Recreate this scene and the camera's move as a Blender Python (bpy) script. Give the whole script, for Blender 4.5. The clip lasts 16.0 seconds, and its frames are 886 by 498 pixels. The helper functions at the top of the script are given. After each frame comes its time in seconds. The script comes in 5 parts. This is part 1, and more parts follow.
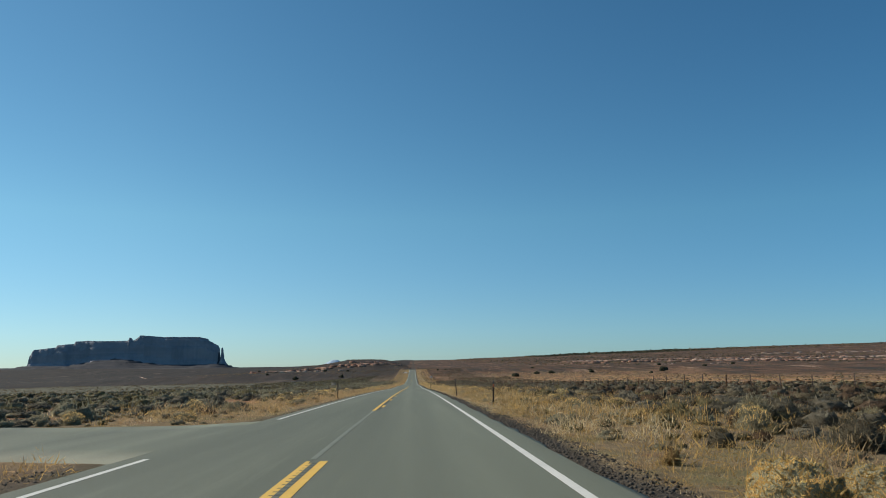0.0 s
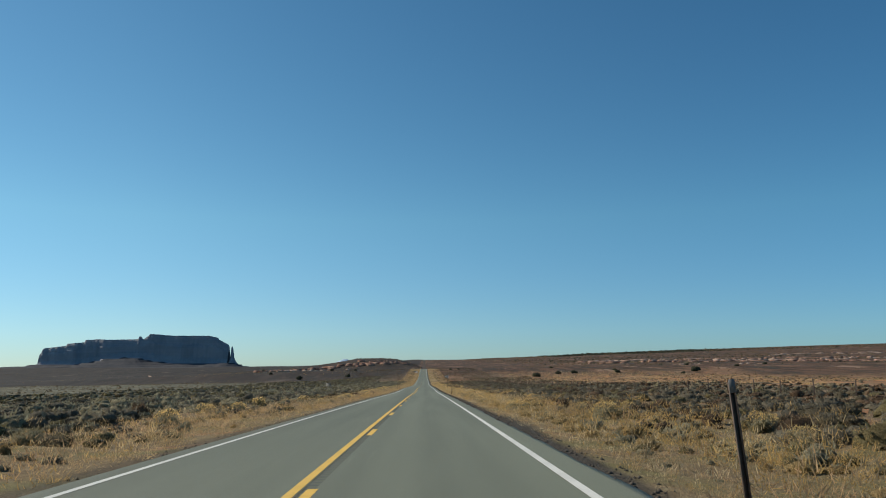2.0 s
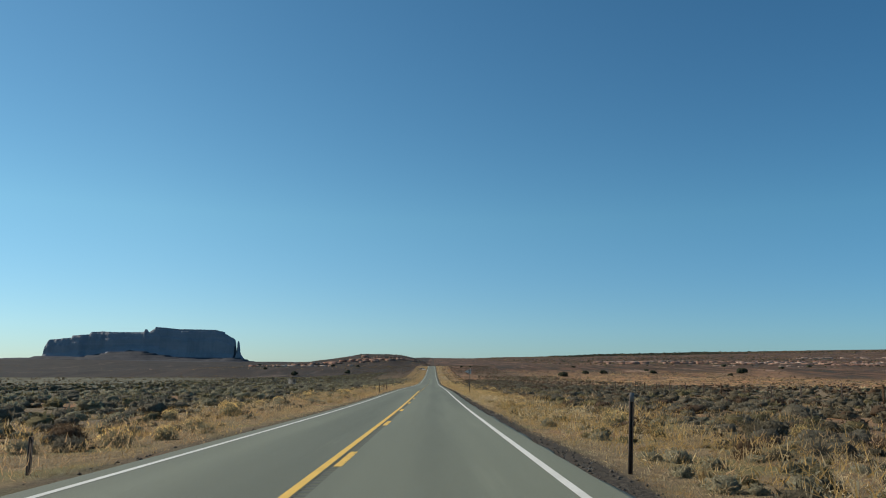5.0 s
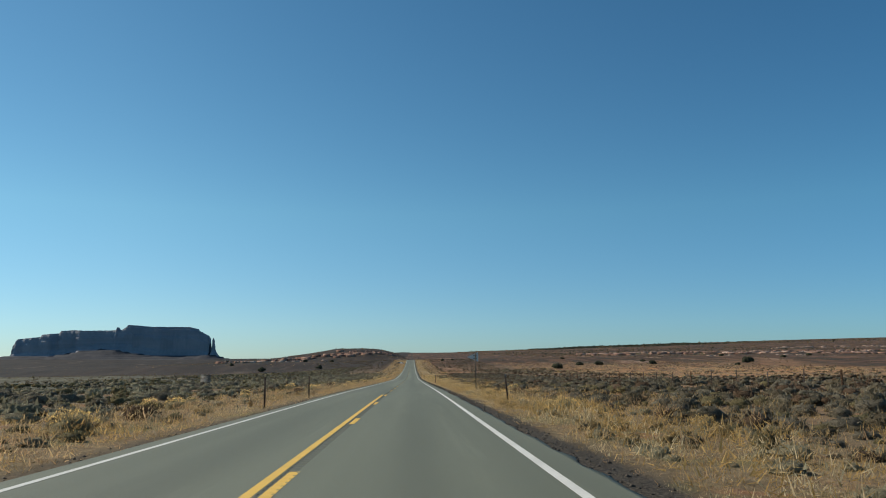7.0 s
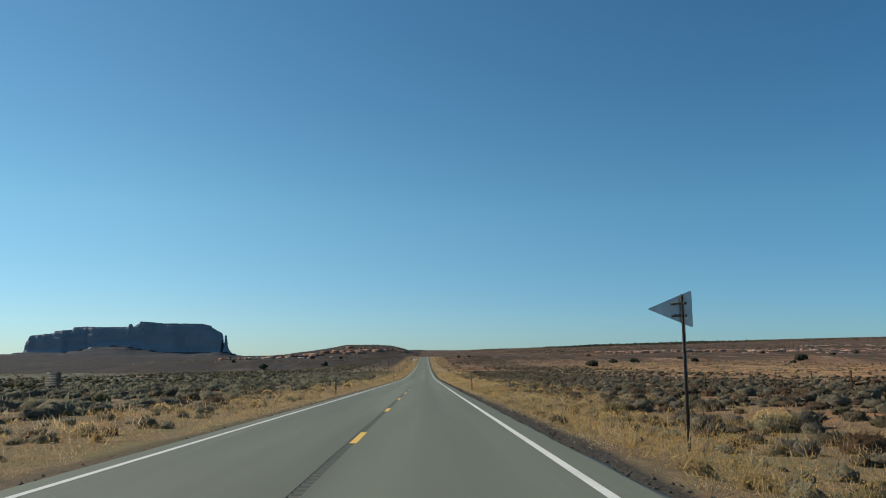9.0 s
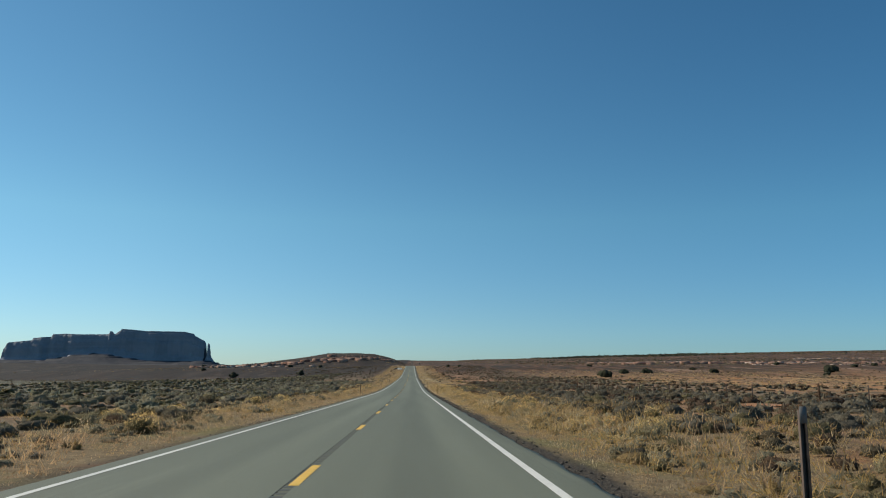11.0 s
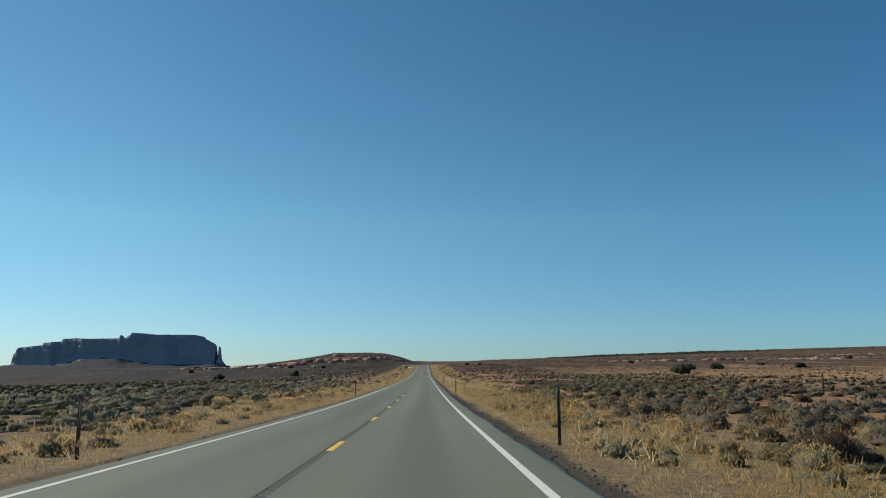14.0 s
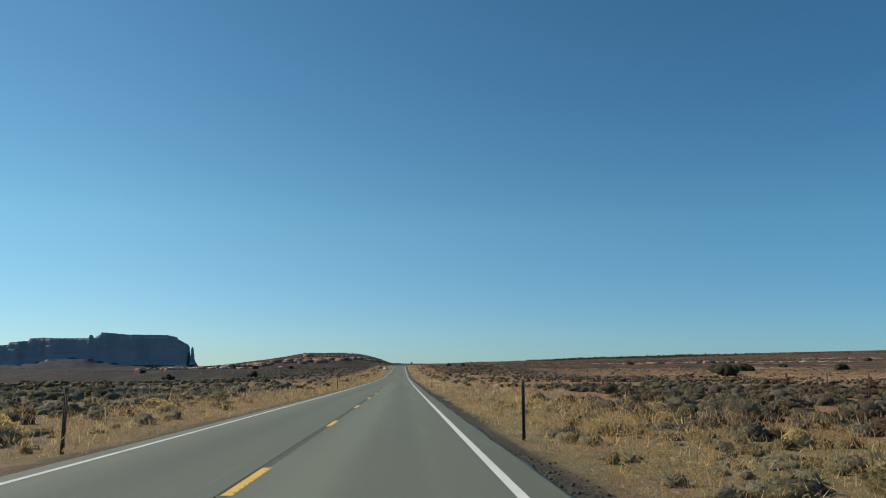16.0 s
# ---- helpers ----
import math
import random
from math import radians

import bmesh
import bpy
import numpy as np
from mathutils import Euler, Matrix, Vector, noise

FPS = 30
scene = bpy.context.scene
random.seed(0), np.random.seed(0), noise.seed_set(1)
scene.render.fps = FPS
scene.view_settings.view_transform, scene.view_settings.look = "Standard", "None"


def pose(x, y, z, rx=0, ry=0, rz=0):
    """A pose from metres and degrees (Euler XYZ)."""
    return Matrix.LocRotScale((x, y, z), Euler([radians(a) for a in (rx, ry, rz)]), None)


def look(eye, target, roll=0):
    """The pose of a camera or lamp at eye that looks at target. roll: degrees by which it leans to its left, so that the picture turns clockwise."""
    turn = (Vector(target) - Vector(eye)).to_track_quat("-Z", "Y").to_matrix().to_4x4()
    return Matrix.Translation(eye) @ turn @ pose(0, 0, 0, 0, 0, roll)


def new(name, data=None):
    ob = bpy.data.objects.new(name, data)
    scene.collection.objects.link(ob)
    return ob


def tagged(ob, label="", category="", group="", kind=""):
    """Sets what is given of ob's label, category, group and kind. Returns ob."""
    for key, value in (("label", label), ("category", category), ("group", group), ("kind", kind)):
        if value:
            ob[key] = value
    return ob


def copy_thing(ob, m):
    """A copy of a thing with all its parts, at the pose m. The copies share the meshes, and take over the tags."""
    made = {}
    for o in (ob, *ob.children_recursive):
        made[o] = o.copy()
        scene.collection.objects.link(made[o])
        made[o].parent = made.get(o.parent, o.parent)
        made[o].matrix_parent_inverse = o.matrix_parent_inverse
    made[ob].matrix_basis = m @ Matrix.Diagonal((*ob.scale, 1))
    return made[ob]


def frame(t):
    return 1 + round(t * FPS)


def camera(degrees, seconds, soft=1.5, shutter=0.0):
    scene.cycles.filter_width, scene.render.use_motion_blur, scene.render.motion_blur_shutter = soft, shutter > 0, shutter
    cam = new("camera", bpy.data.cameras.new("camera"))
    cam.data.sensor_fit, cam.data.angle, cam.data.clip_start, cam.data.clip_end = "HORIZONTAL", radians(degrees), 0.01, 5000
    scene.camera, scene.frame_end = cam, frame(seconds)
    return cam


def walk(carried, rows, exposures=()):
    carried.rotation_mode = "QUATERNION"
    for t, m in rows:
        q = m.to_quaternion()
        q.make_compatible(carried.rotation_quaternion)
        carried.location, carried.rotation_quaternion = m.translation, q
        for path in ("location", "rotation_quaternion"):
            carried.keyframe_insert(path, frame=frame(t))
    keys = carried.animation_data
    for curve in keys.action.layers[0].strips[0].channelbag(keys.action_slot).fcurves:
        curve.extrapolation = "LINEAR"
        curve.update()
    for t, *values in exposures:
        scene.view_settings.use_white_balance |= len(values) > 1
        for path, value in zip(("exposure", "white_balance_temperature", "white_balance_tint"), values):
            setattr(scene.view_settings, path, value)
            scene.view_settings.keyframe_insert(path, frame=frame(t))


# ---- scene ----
FOV = 60.42
cam = camera(FOV, 16.0, soft=1.0)
# seconds, x, y, z, yaw to the left, pitch up, lean to the right
ROWS = [
    (0, -0.00, 0.00, 1.33, -2.34, 8.82, 0.90),
    (0.5, -0.04, 13.51, 1.15, -2.55, 8.84, 0.99),
    (1, -0.06, 27.02, 0.96, -1.99, 8.85, 1.16),
    (1.5, -0.07, 40.53, 0.78, -1.35, 8.89, 0.75),
    (2, -0.04, 54.04, 0.56, -1.48, 8.83, 0.69),
    (2.5, 0.01, 67.56, 0.29, -1.28, 9.09, -1.09),
    (3, 0.08, 81.10, 0.01, -1.88, 9.03, -1.53),
    (3.5, 0.12, 94.66, -0.25, -2.35, 8.90, -1.04),
    (4, 0.12, 108.24, -0.51, -2.81, 8.94, -1.10),
    (4.5, 0.09, 121.86, -0.79, -2.66, 8.83, -0.48),
    (5, 0.07, 135.50, -1.07, -0.70, 8.74, -0.31),
    (7.5, 0.10, 203.87, -2.50, -2.58, 8.23, 0.60),
    (8, 0.05, 217.55, -2.68, -0.70, 8.17, 0.69),
    (8.5, -0.03, 231.23, -2.87, -0.90, 8.17, 0.72),
    (9, -0.08, 244.86, -3.11, -1.36, 8.19, 0.31),
    (9.2, -0.08, 250.29, -3.20, -1.39, 8.37, 0.57),
    (11.5, 0.12, 312.62, -4.41, -2.41, 9.11, -0.22),
    (12, 0.15, 326.14, -4.66, -2.00, 9.27, -0.15),
    (12.5, 0.21, 339.63, -4.89, -2.28, 8.90, 0.79),
    (13, 0.28, 353.13, -5.13, -2.54, 9.07, 0.95),
    (13.5, 0.37, 366.67, -5.38, -1.72, 9.31, 0.26),
    (14, 0.45, 380.26, -5.63, -1.37, 9.06, 0.51),
    (14.5, 0.52, 393.93, -5.86, -1.84, 9.13, 0.41),
    (15, 0.56, 407.66, -6.09, -2.10, 9.23, 0.14),
    (15.5, 0.57, 421.44, -6.20, -2.56, 9.04, 0.57),
    (16, 0.56, 435.23, -6.29, -3.02, 9.23, 0.22),
]
walk(cam, [(t, pose(x, y, z, 0, 0, yaw) @ pose(0, 0, 0, 90 + pitch, 0, 0) @ pose(0, 0, 0, 0, 0, -lean))
           for t, x, y, z, yaw, pitch, lean in ROWS])

# ---- sky and sun ----
SUN_EL, SUN_AZ = 35.0, -70.0          # degrees; azimuth from the road's direction, minus to the left
world = bpy.data.worlds.new("desert_sky")
scene.world = world
world.use_nodes = True
wn = world.node_tree.nodes
sky = wn.new("ShaderNodeTexSky")
sky.sky_type, sky.sun_disc = "NISHITA", False
sky.sun_elevation, sky.sun_rotation = radians(SUN_EL), radians(SUN_AZ)
sky.altitude, sky.air_density, sky.dust_density, sky.ozone_density = 1700.0, 1.0, 0.35, 2.0
rich = wn.new("ShaderNodeHueSaturation")
rich.inputs["Saturation"].default_value = 1.2
world.node_tree.links.new(sky.outputs[0], rich.inputs["Color"])
tint = wn.new("ShaderNodeMix")
tint.data_type, tint.blend_type = "RGBA", "MULTIPLY"
tint.inputs["Factor"].default_value = 1.0
tint.inputs[7].default_value = (0.82, 1.075, 0.935, 1.0)
air = wn.new("ShaderNodeTexCoord")
split = wn.new("ShaderNodeSeparateXYZ")
low_air = wn.new("ShaderNodeMapRange")
low_air.inputs["From Min"].default_value, low_air.inputs["From Max"].default_value = 0.0, 0.19
low_air.inputs["To Min"].default_value, low_air.inputs["To Max"].default_value = 1.0, 0.0
clear = wn.new("ShaderNodeMix")
clear.data_type, clear.blend_type = "RGBA", "MULTIPLY"
clear.inputs[7].default_value = (0.53, 0.60, 0.90, 1.0)
sunward = wn.new("ShaderNodeMapRange")
sunward.inputs["From Min"].default_value, sunward.inputs["From Max"].default_value = -0.35, 0.6
glow = wn.new("ShaderNodeMix")
glow.data_type = "RGBA"
glow.inputs[6].default_value, glow.inputs[7].default_value = (1.09, 0.96, 0.92, 1.0), (0.67, 0.765, 0.85, 1.0)
side_tint = wn.new("ShaderNodeMix")
side_tint.data_type, side_tint.blend_type = "RGBA", "MULTIPLY"
side_tint.inputs["Factor"].default_value = 1.0
link = world.node_tree.links.new
link(split.outputs["X"], sunward.inputs["Value"])
link(sunward.outputs["Result"], glow.inputs["Factor"])
link(glow.outputs[2], side_tint.inputs[7])
link(clear.outputs[2], side_tint.inputs[6])
link(rich.outputs[0], tint.inputs[6])
link(air.outputs["Generated"], split.inputs[0])
link(split.outputs["Z"], low_air.inputs["Value"])
link(low_air.outputs["Result"], clear.inputs["Factor"])
link(tint.outputs[2], clear.inputs[6])
link(side_tint.outputs[2], wn["Background"].inputs[0])
wn["Background"].inputs[1].default_value = 0.122
sun_data = bpy.data.lights.new("sun", "SUN")
sun_data.energy, sun_data.angle, sun_data.color = 5.0, radians(0.53), (1.0, 0.91, 0.76)
sun = new("sun", sun_data)
sun_to = Vector((math.sin(radians(SUN_AZ)) * math.cos(radians(SUN_EL)), math.cos(radians(SUN_AZ)) * math.cos(radians(SUN_EL)), math.sin(radians(SUN_EL))))
sun.matrix_world = look(sun_to * 50 + Vector((0, 0, 60)), (0, 0, 60))
scene.view_settings.exposure = 0.0

# ---- materials ----


def material(name, rough=0.9, spec=0.2):
    m = bpy.data.materials.new(name)
    m.use_nodes = True
    b = m.node_tree.nodes["Principled BSDF"]
    b.inputs["Roughness"].default_value = rough
    b.inputs["Specular IOR Level"].default_value = spec
    return m, m.node_tree, b


def place(nt, scale=(1, 1, 1)):
    tc = nt.nodes.new("ShaderNodeNewGeometry")
    mp = nt.nodes.new("ShaderNodeMapping")
    mp.inputs["Scale"].default_value = scale
    nt.links.new(tc.outputs["Position"], mp.inputs["Vector"])
    return mp.outputs["Vector"]


def grain(nt, vec, scale, detail=4.0, rough=0.6, lo=0.35, hi=0.65):
    n = nt.nodes.new("ShaderNodeTexNoise")
    n.inputs["Scale"].default_value, n.inputs["Detail"].default_value, n.inputs["Roughness"].default_value = scale, detail, rough
    nt.links.new(vec, n.inputs["Vector"])
    r = nt.nodes.new("ShaderNodeMapRange")
    r.inputs["From Min"].default_value, r.inputs["From Max"].default_value = lo, hi
    nt.links.new(n.outputs["Fac"], r.inputs["Value"])
    return r.outputs["Result"]


def blend(nt, fac, a, b, mode="MIX"):
    m = nt.nodes.new("ShaderNodeMix")
    m.data_type, m.blend_type, m.clamp_factor = "RGBA", mode, True
    for socket, value in ((m.inputs["Factor"], fac), (m.inputs[6], a), (m.inputs[7], b)):
        if isinstance(value, (int, float)):
            socket.default_value = value
        elif isinstance(value, tuple):
            socket.default_value = (*value, 1.0)
        else:
            nt.links.new(value, socket)
    return m.outputs[2]


def relief(nt, bsdf, height, strength, distance):
    b = nt.nodes.new("ShaderNodeBump")
    b.inputs["Strength"].default_value, b.inputs["Distance"].default_value = strength, distance
    nt.links.new(height, b.inputs["Height"])
    nt.links.new(b.outputs["Normal"], bsdf.inputs["Normal"])


def plant_material(name, a, b, c, patch=0.35, through_light=0.0, leafy=True):
    """Leaves or blades: a hue that shifts from plant to plant (patches of a few metres) and from leaf to leaf."""
    m, nt, bs = material(name, 0.85, 0.15)
    vec = place(nt)
    big = grain(nt, vec, patch, 2.0, 0.5, 0.38, 0.62)
    geo = nt.nodes.new("ShaderNodeNewGeometry")
    info = nt.nodes.new("ShaderNodeObjectInfo")
    col = blend(nt, big, a, b)
    if leafy:
        col = blend(nt, grain(nt, vec, 4.0, 6.0, 0.8, 0.52, 0.62), col, tuple(0.75 * v for v in c))
        col = blend(nt, grain(nt, vec, 11.0, 5.0, 0.8, 0.50, 0.57), col, tuple(min(0.8, 1.4 * v) for v in b))
        relief(nt, bs, grain(nt, vec, 14.0, 6.0, 0.8, 0.3, 0.7), 0.8, 0.12)
    leaf = nt.nodes.new("ShaderNodeMath")
    leaf.operation = "MULTIPLY"
    nt.links.new(geo.outputs["Random Per Island"], leaf.inputs[0])
    leaf.inputs[1].default_value = 0.7
    col = blend(nt, leaf.outputs[0], col, c)
    thing = nt.nodes.new("ShaderNodeMath")
    thing.operation = "MULTIPLY"
    nt.links.new(info.outputs["Random"], thing.inputs[0])
    thing.inputs[1].default_value = 0.5
    col = blend(nt, thing.outputs[0], col, b)
    nt.links.new(col, bs.inputs["Base Color"])
    if through_light:
        tr = nt.nodes.new("ShaderNodeBsdfTranslucent")
        nt.links.new(col, tr.inputs["Color"])
        mx = nt.nodes.new("ShaderNodeMixShader")
        mx.inputs[0].default_value = through_light
        nt.links.new(bs.outputs[0], mx.inputs[1])
        nt.links.new(tr.outputs[0], mx.inputs[2])
        nt.links.new(mx.outputs[0], nt.nodes["Material Output"].inputs["Surface"])
    return m


def tone_material(name, tones, fine=24.0, gap_shade=(0.42, 0.37, 0.32), through_light=0.15):
    """Plants seen as a mass of twigs and leaves: one of several tones for each plant, with inner shade painted into the
    gaps, and paler tips.
    """
    m, nt, bs = material(name, 0.9, 0.1)
    vec = place(nt)
    ramp = nt.nodes.new("ShaderNodeValToRGB")
    el = ramp.color_ramp.elements
    for k, c in enumerate(tones):
        e = el[k] if k < 2 else el.new(0.5)
        e.position, e.color = k / len(tones), (*c, 1.0)
    ramp.color_ramp.interpolation = "CONSTANT"
    nt.links.new(zone(nt, "hue"), ramp.inputs["Fac"])
    info = nt.nodes.new("ShaderNodeObjectInfo")
    geo = nt.nodes.new("ShaderNodeNewGeometry")
    col = blend(nt, info.outputs["Random"], ramp.outputs["Color"], blend(nt, 1.0, ramp.outputs["Color"], (1.25, 1.18, 1.05), "MULTIPLY"))
    col = blend(nt, 1.0, col, blend(nt, grain(nt, vec, 2.2, 3.0, 0.6, 0.35, 0.65), (0.82, 0.80, 0.78), (1.15, 1.15, 1.12)), "MULTIPLY")
    # The shade inside a plant is put into its body's colour.
    body = blend(nt, 1.0, col, blend(nt, grain(nt, vec, fine, 4.0, 0.7, 0.40, 0.60), gap_shade, (0.92, 0.9, 0.87)), "MULTIPLY")
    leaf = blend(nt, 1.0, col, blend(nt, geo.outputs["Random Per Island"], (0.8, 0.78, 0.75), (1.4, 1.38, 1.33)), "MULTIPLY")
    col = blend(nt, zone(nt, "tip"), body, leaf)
    nt.links.new(col, bs.inputs["Base Color"])
    relief(nt, bs, grain(nt, vec, fine, 4.0, 0.7, 0.3, 0.7), 0.85, 0.045)
    tr = nt.nodes.new("ShaderNodeBsdfTranslucent")
    nt.links.new(col, tr.inputs["Color"])
    mx = nt.nodes.new("ShaderNodeMixShader")
    mx.inputs[0].default_value = through_light
    nt.links.new(bs.outputs[0], mx.inputs[1])
    nt.links.new(tr.outputs[0], mx.inputs[2])
    nt.links.new(mx.outputs[0], nt.nodes["Material Output"].inputs["Surface"])
    return m


def zone(nt, name):
    n = nt.nodes.new("ShaderNodeAttribute")
    n.attribute_name = name
    return n.outputs["Fac"]


def product(nt, a, b):
    n = nt.nodes.new("ShaderNodeMath")
    n.operation = "MULTIPLY"
    nt.links.new(a, n.inputs[0])
    nt.links.new(b, n.inputs[1])
    return n.outputs[0]


def soil_material():
    """Red sand; straw litter on the verges, grey gravel at the pavement, golden grassland past the fence, brown scrub on the far plain."""
    m, nt, bs = material("red_sand", 0.95, 0.1)
    vec = place(nt)
    col = blend(nt, grain(nt, vec, 0.12, 5.0, 0.6, 0.42, 0.58), (0.285, 0.16, 0.088), (0.345, 0.155, 0.072))
    col = blend(nt, grain(nt, vec, 0.7, 5.0, 0.65, 0.5, 0.72), col, (0.37, 0.22, 0.125))
    col = blend(nt, grain(nt, vec, 2.2, 6.0, 0.7, 0.50, 0.66), col, (0.17, 0.12, 0.08))
    straw = blend(nt, grain(nt, vec, 2.5, 6.0, 0.75, 0.4, 0.6), (0.18, 0.128, 0.072), (0.30, 0.222, 0.125))
    straw = blend(nt, grain(nt, vec, 0.3, 4.0, 0.6, 0.5, 0.62), straw, (0.205, 0.175, 0.08))
    # Fine dark specks paint in the shaded gaps between grass blades.
    straw = blend(nt, grain(nt, vec, 19.0, 5.0, 0.75, 0.5, 0.62), straw, (0.12, 0.088, 0.052))
    col = blend(nt, product(nt, zone(nt, "verge"), grain(nt, vec, 0.35, 5.0, 0.65, 0.27, 0.42)), col, straw)
    litter = blend(nt, grain(nt, vec, 1.6, 6.0, 0.75, 0.4, 0.6), (0.115, 0.092, 0.062), (0.215, 0.165, 0.10))
    col = blend(nt, product(nt, zone(nt, "litter"), grain(nt, vec, 0.22, 5.0, 0.7, 0.36, 0.5)), col, litter)
    col = blend(nt, zone(nt, "open_sand"), col, blend(nt, grain(nt, vec, 0.8, 5.0, 0.7, 0.4, 0.62), (0.36, 0.165, 0.08), (0.32, 0.18, 0.10)))
    gold = blend(nt, grain(nt, place(nt, (0.05, 0.02, 0.05)), 1.0, 6.0, 0.7, 0.42, 0.58), (0.44, 0.275, 0.125), (0.40, 0.19, 0.085))
    gold = blend(nt, grain(nt, place(nt, (0.30, 0.07, 0.3)), 1.0, 6.0, 0.75, 0.44, 0.54), gold, (0.11, 0.085, 0.055))
    col = blend(nt, product(nt, zone(nt, "golden"), grain(nt, vec, 0.06, 5.0, 0.7, 0.36, 0.52)), col, gold)
    sage = blend(nt, grain(nt, place(nt, (0.2, 0.05, 0.2)), 1.0, 6.0, 0.75, 0.42, 0.58), (0.078, 0.075, 0.054), (0.155, 0.145, 0.10))
    sage = blend(nt, grain(nt, place(nt, (0.05, 0.018, 0.02)), 1.0, 6.0, 0.7, 0.62, 0.68), sage, (0.26, 0.195, 0.135))
    col = blend(nt, zone(nt, "sagey"), col, sage)
    scrub = blend(nt, grain(nt, place(nt, (0.09, 0.012, 0.05)), 1.0, 5.0, 0.7, 0.43, 0.57), (0.045, 0.033, 0.025), (0.135, 0.077, 0.049))
    scrub = blend(nt, grain(nt, place(nt, (0.012, 0.003, 0.02)), 1.0, 4.0, 0.7, 0.54, 0.64), scrub, (0.20, 0.115, 0.075))
    scrub = blend(nt, grain(nt, place(nt, (0.05, 0.008, 0.05)), 1.0, 4.0, 0.7, 0.53, 0.58), scrub, (0.05, 0.043, 0.034))
    scrub = blend(nt, grain(nt, place(nt, (0.04, 0.008, 0.05)), 1.0, 4.0, 0.7, 0.61, 0.65), scrub, (0.27, 0.18, 0.13))
    col = blend(nt, zone(nt, "scrubby"), col, scrub)
    # A much darker brown for the far left plain and the hill.
    deep_brown = blend(nt, grain(nt, place(nt, (0.03, 0.006, 0.03)), 1.0, 6.0, 0.75, 0.43, 0.57), (0.028, 0.025, 0.023), (0.05, 0.042, 0.037))
    deep_brown = blend(nt, grain(nt, place(nt, (0.012, 0.004, 0.02)), 1.0, 6.0, 0.7, 0.60, 0.66), deep_brown, (0.11, 0.086, 0.07))
    col = blend(nt, zone(nt, "brown_plain"), col, deep_brown)
    grit = blend(nt, grain(nt, vec, 16.0, 4.0, 0.7, 0.4, 0.6), (0.035, 0.03, 0.025), (0.105, 0.088, 0.068))
    col = blend(nt, zone(nt, "gravel"), col, grit)
    nt.links.new(col, bs.inputs["Base Color"])
    relief(nt, bs, grain(nt, vec, 9.0, 6.0, 0.7, 0.2, 0.8), 0.8, 0.06)
    return m


def asphalt_material(name, a, b):
    m, nt, bs = material(name, 0.72, 0.35)
    vec = place(nt)
    col = blend(nt, grain(nt, vec, 45.0, 3.0, 0.7, 0.3, 0.7), a, b)
    track = grain(nt, place(nt, (0.55, 0.012, 0.55)), 1.0, 3.0, 0.5, 0.35, 0.65)
    col = blend(nt, track, col, tuple(0.8 * v for v in a))
    col = blend(nt, grain(nt, place(nt, (1.6, 0.07, 1.0)), 1.0, 5.0, 0.7, 0.58, 0.9), col, tuple(1.1 * v for v in b))
    sep = nt.nodes.new("ShaderNodeSeparateXYZ")
    nt.links.new(vec, sep.inputs[0])
    for centre in (0.25, -3.15):
        off = nt.nodes.new("ShaderNodeMath")
        off.operation = "SUBTRACT"
        off.inputs[1].default_value = centre
        nt.links.new(sep.outputs["X"], off.inputs[0])
        size = nt.nodes.new("ShaderNodeMath")
        size.operation = "ABSOLUTE"
        nt.links.new(off.outputs[0], size.inputs[0])
        drip = nt.nodes.new("ShaderNodeMapRange")
        drip.interpolation_type = "SMOOTHSTEP"
        drip.inputs["From Min"].default_value, drip.inputs["From Max"].default_value = 0.1, 0.75
        drip.inputs["To Min"].default_value, drip.inputs["To Max"].default_value = 0.55, 0.0
        nt.links.new(size.outputs[0], drip.inputs["Value"])
        col = blend(nt, product(nt, drip.outputs["Result"], grain(nt, place(nt, (1.0, 0.05, 1.0)), 1.0, 4.0, 0.6, 0.25, 0.6)), col, tuple(0.72 * v for v in a))
    nt.links.new(col, bs.inputs["Base Color"])
    relief(nt, bs, grain(nt, vec, 90.0, 2.0, 0.6, 0.2, 0.8), 0.5, 0.006)
    return m


def paint_material(name, a, worn):
    m, nt, bs = material(name, 0.6, 0.35)
    vec = place(nt)
    col = blend(nt, grain(nt, vec, 14.0, 6.0, 0.75, 0.56, 0.72), a, worn)
    col = blend(nt, grain(nt, vec, 1.2, 3.0, 0.6, 0.4, 0.8), col, tuple(0.82 * v for v in a))
    nt.links.new(col, bs.inputs["Base Color"])
    return m


def rock_material(name, a, b, band, bands=0.25, patch=0.02, streaks=0.0):
    m, nt, bs = material(name, 0.95, 0.1)
    vec = place(nt)
    col = blend(nt, grain(nt, place(nt, (0.02 * bands, 0.02 * bands, bands)), 1.0, 5.0, 0.65, 0.42, 0.58), a, band)
    col = blend(nt, grain(nt, vec, patch, 5.0, 0.65, 0.42, 0.62), col, b)
    if streaks:
        col = blend(nt, grain(nt, place(nt, (streaks, streaks, streaks * 0.06)), 1.0, 5.0, 0.7, 0.48, 0.66), col, tuple(0.93 * v for v in band))
    nt.links.new(col, bs.inputs["Base Color"])
    relief(nt, bs, grain(nt, vec, patch * 8, 6.0, 0.65, 0.2, 0.8), 0.8, 0.6)
    return m


def metal_material(name, a, b, rough=0.55, metallic=0.6, scale=6.0):
    m, nt, bs = material(name, rough, 0.4)
    bs.inputs["Metallic"].default_value = metallic
    col = blend(nt, grain(nt, place(nt), scale, 5.0, 0.7, 0.4, 0.65), a, b)
    nt.links.new(col, bs.inputs["Base Color"])
    return m


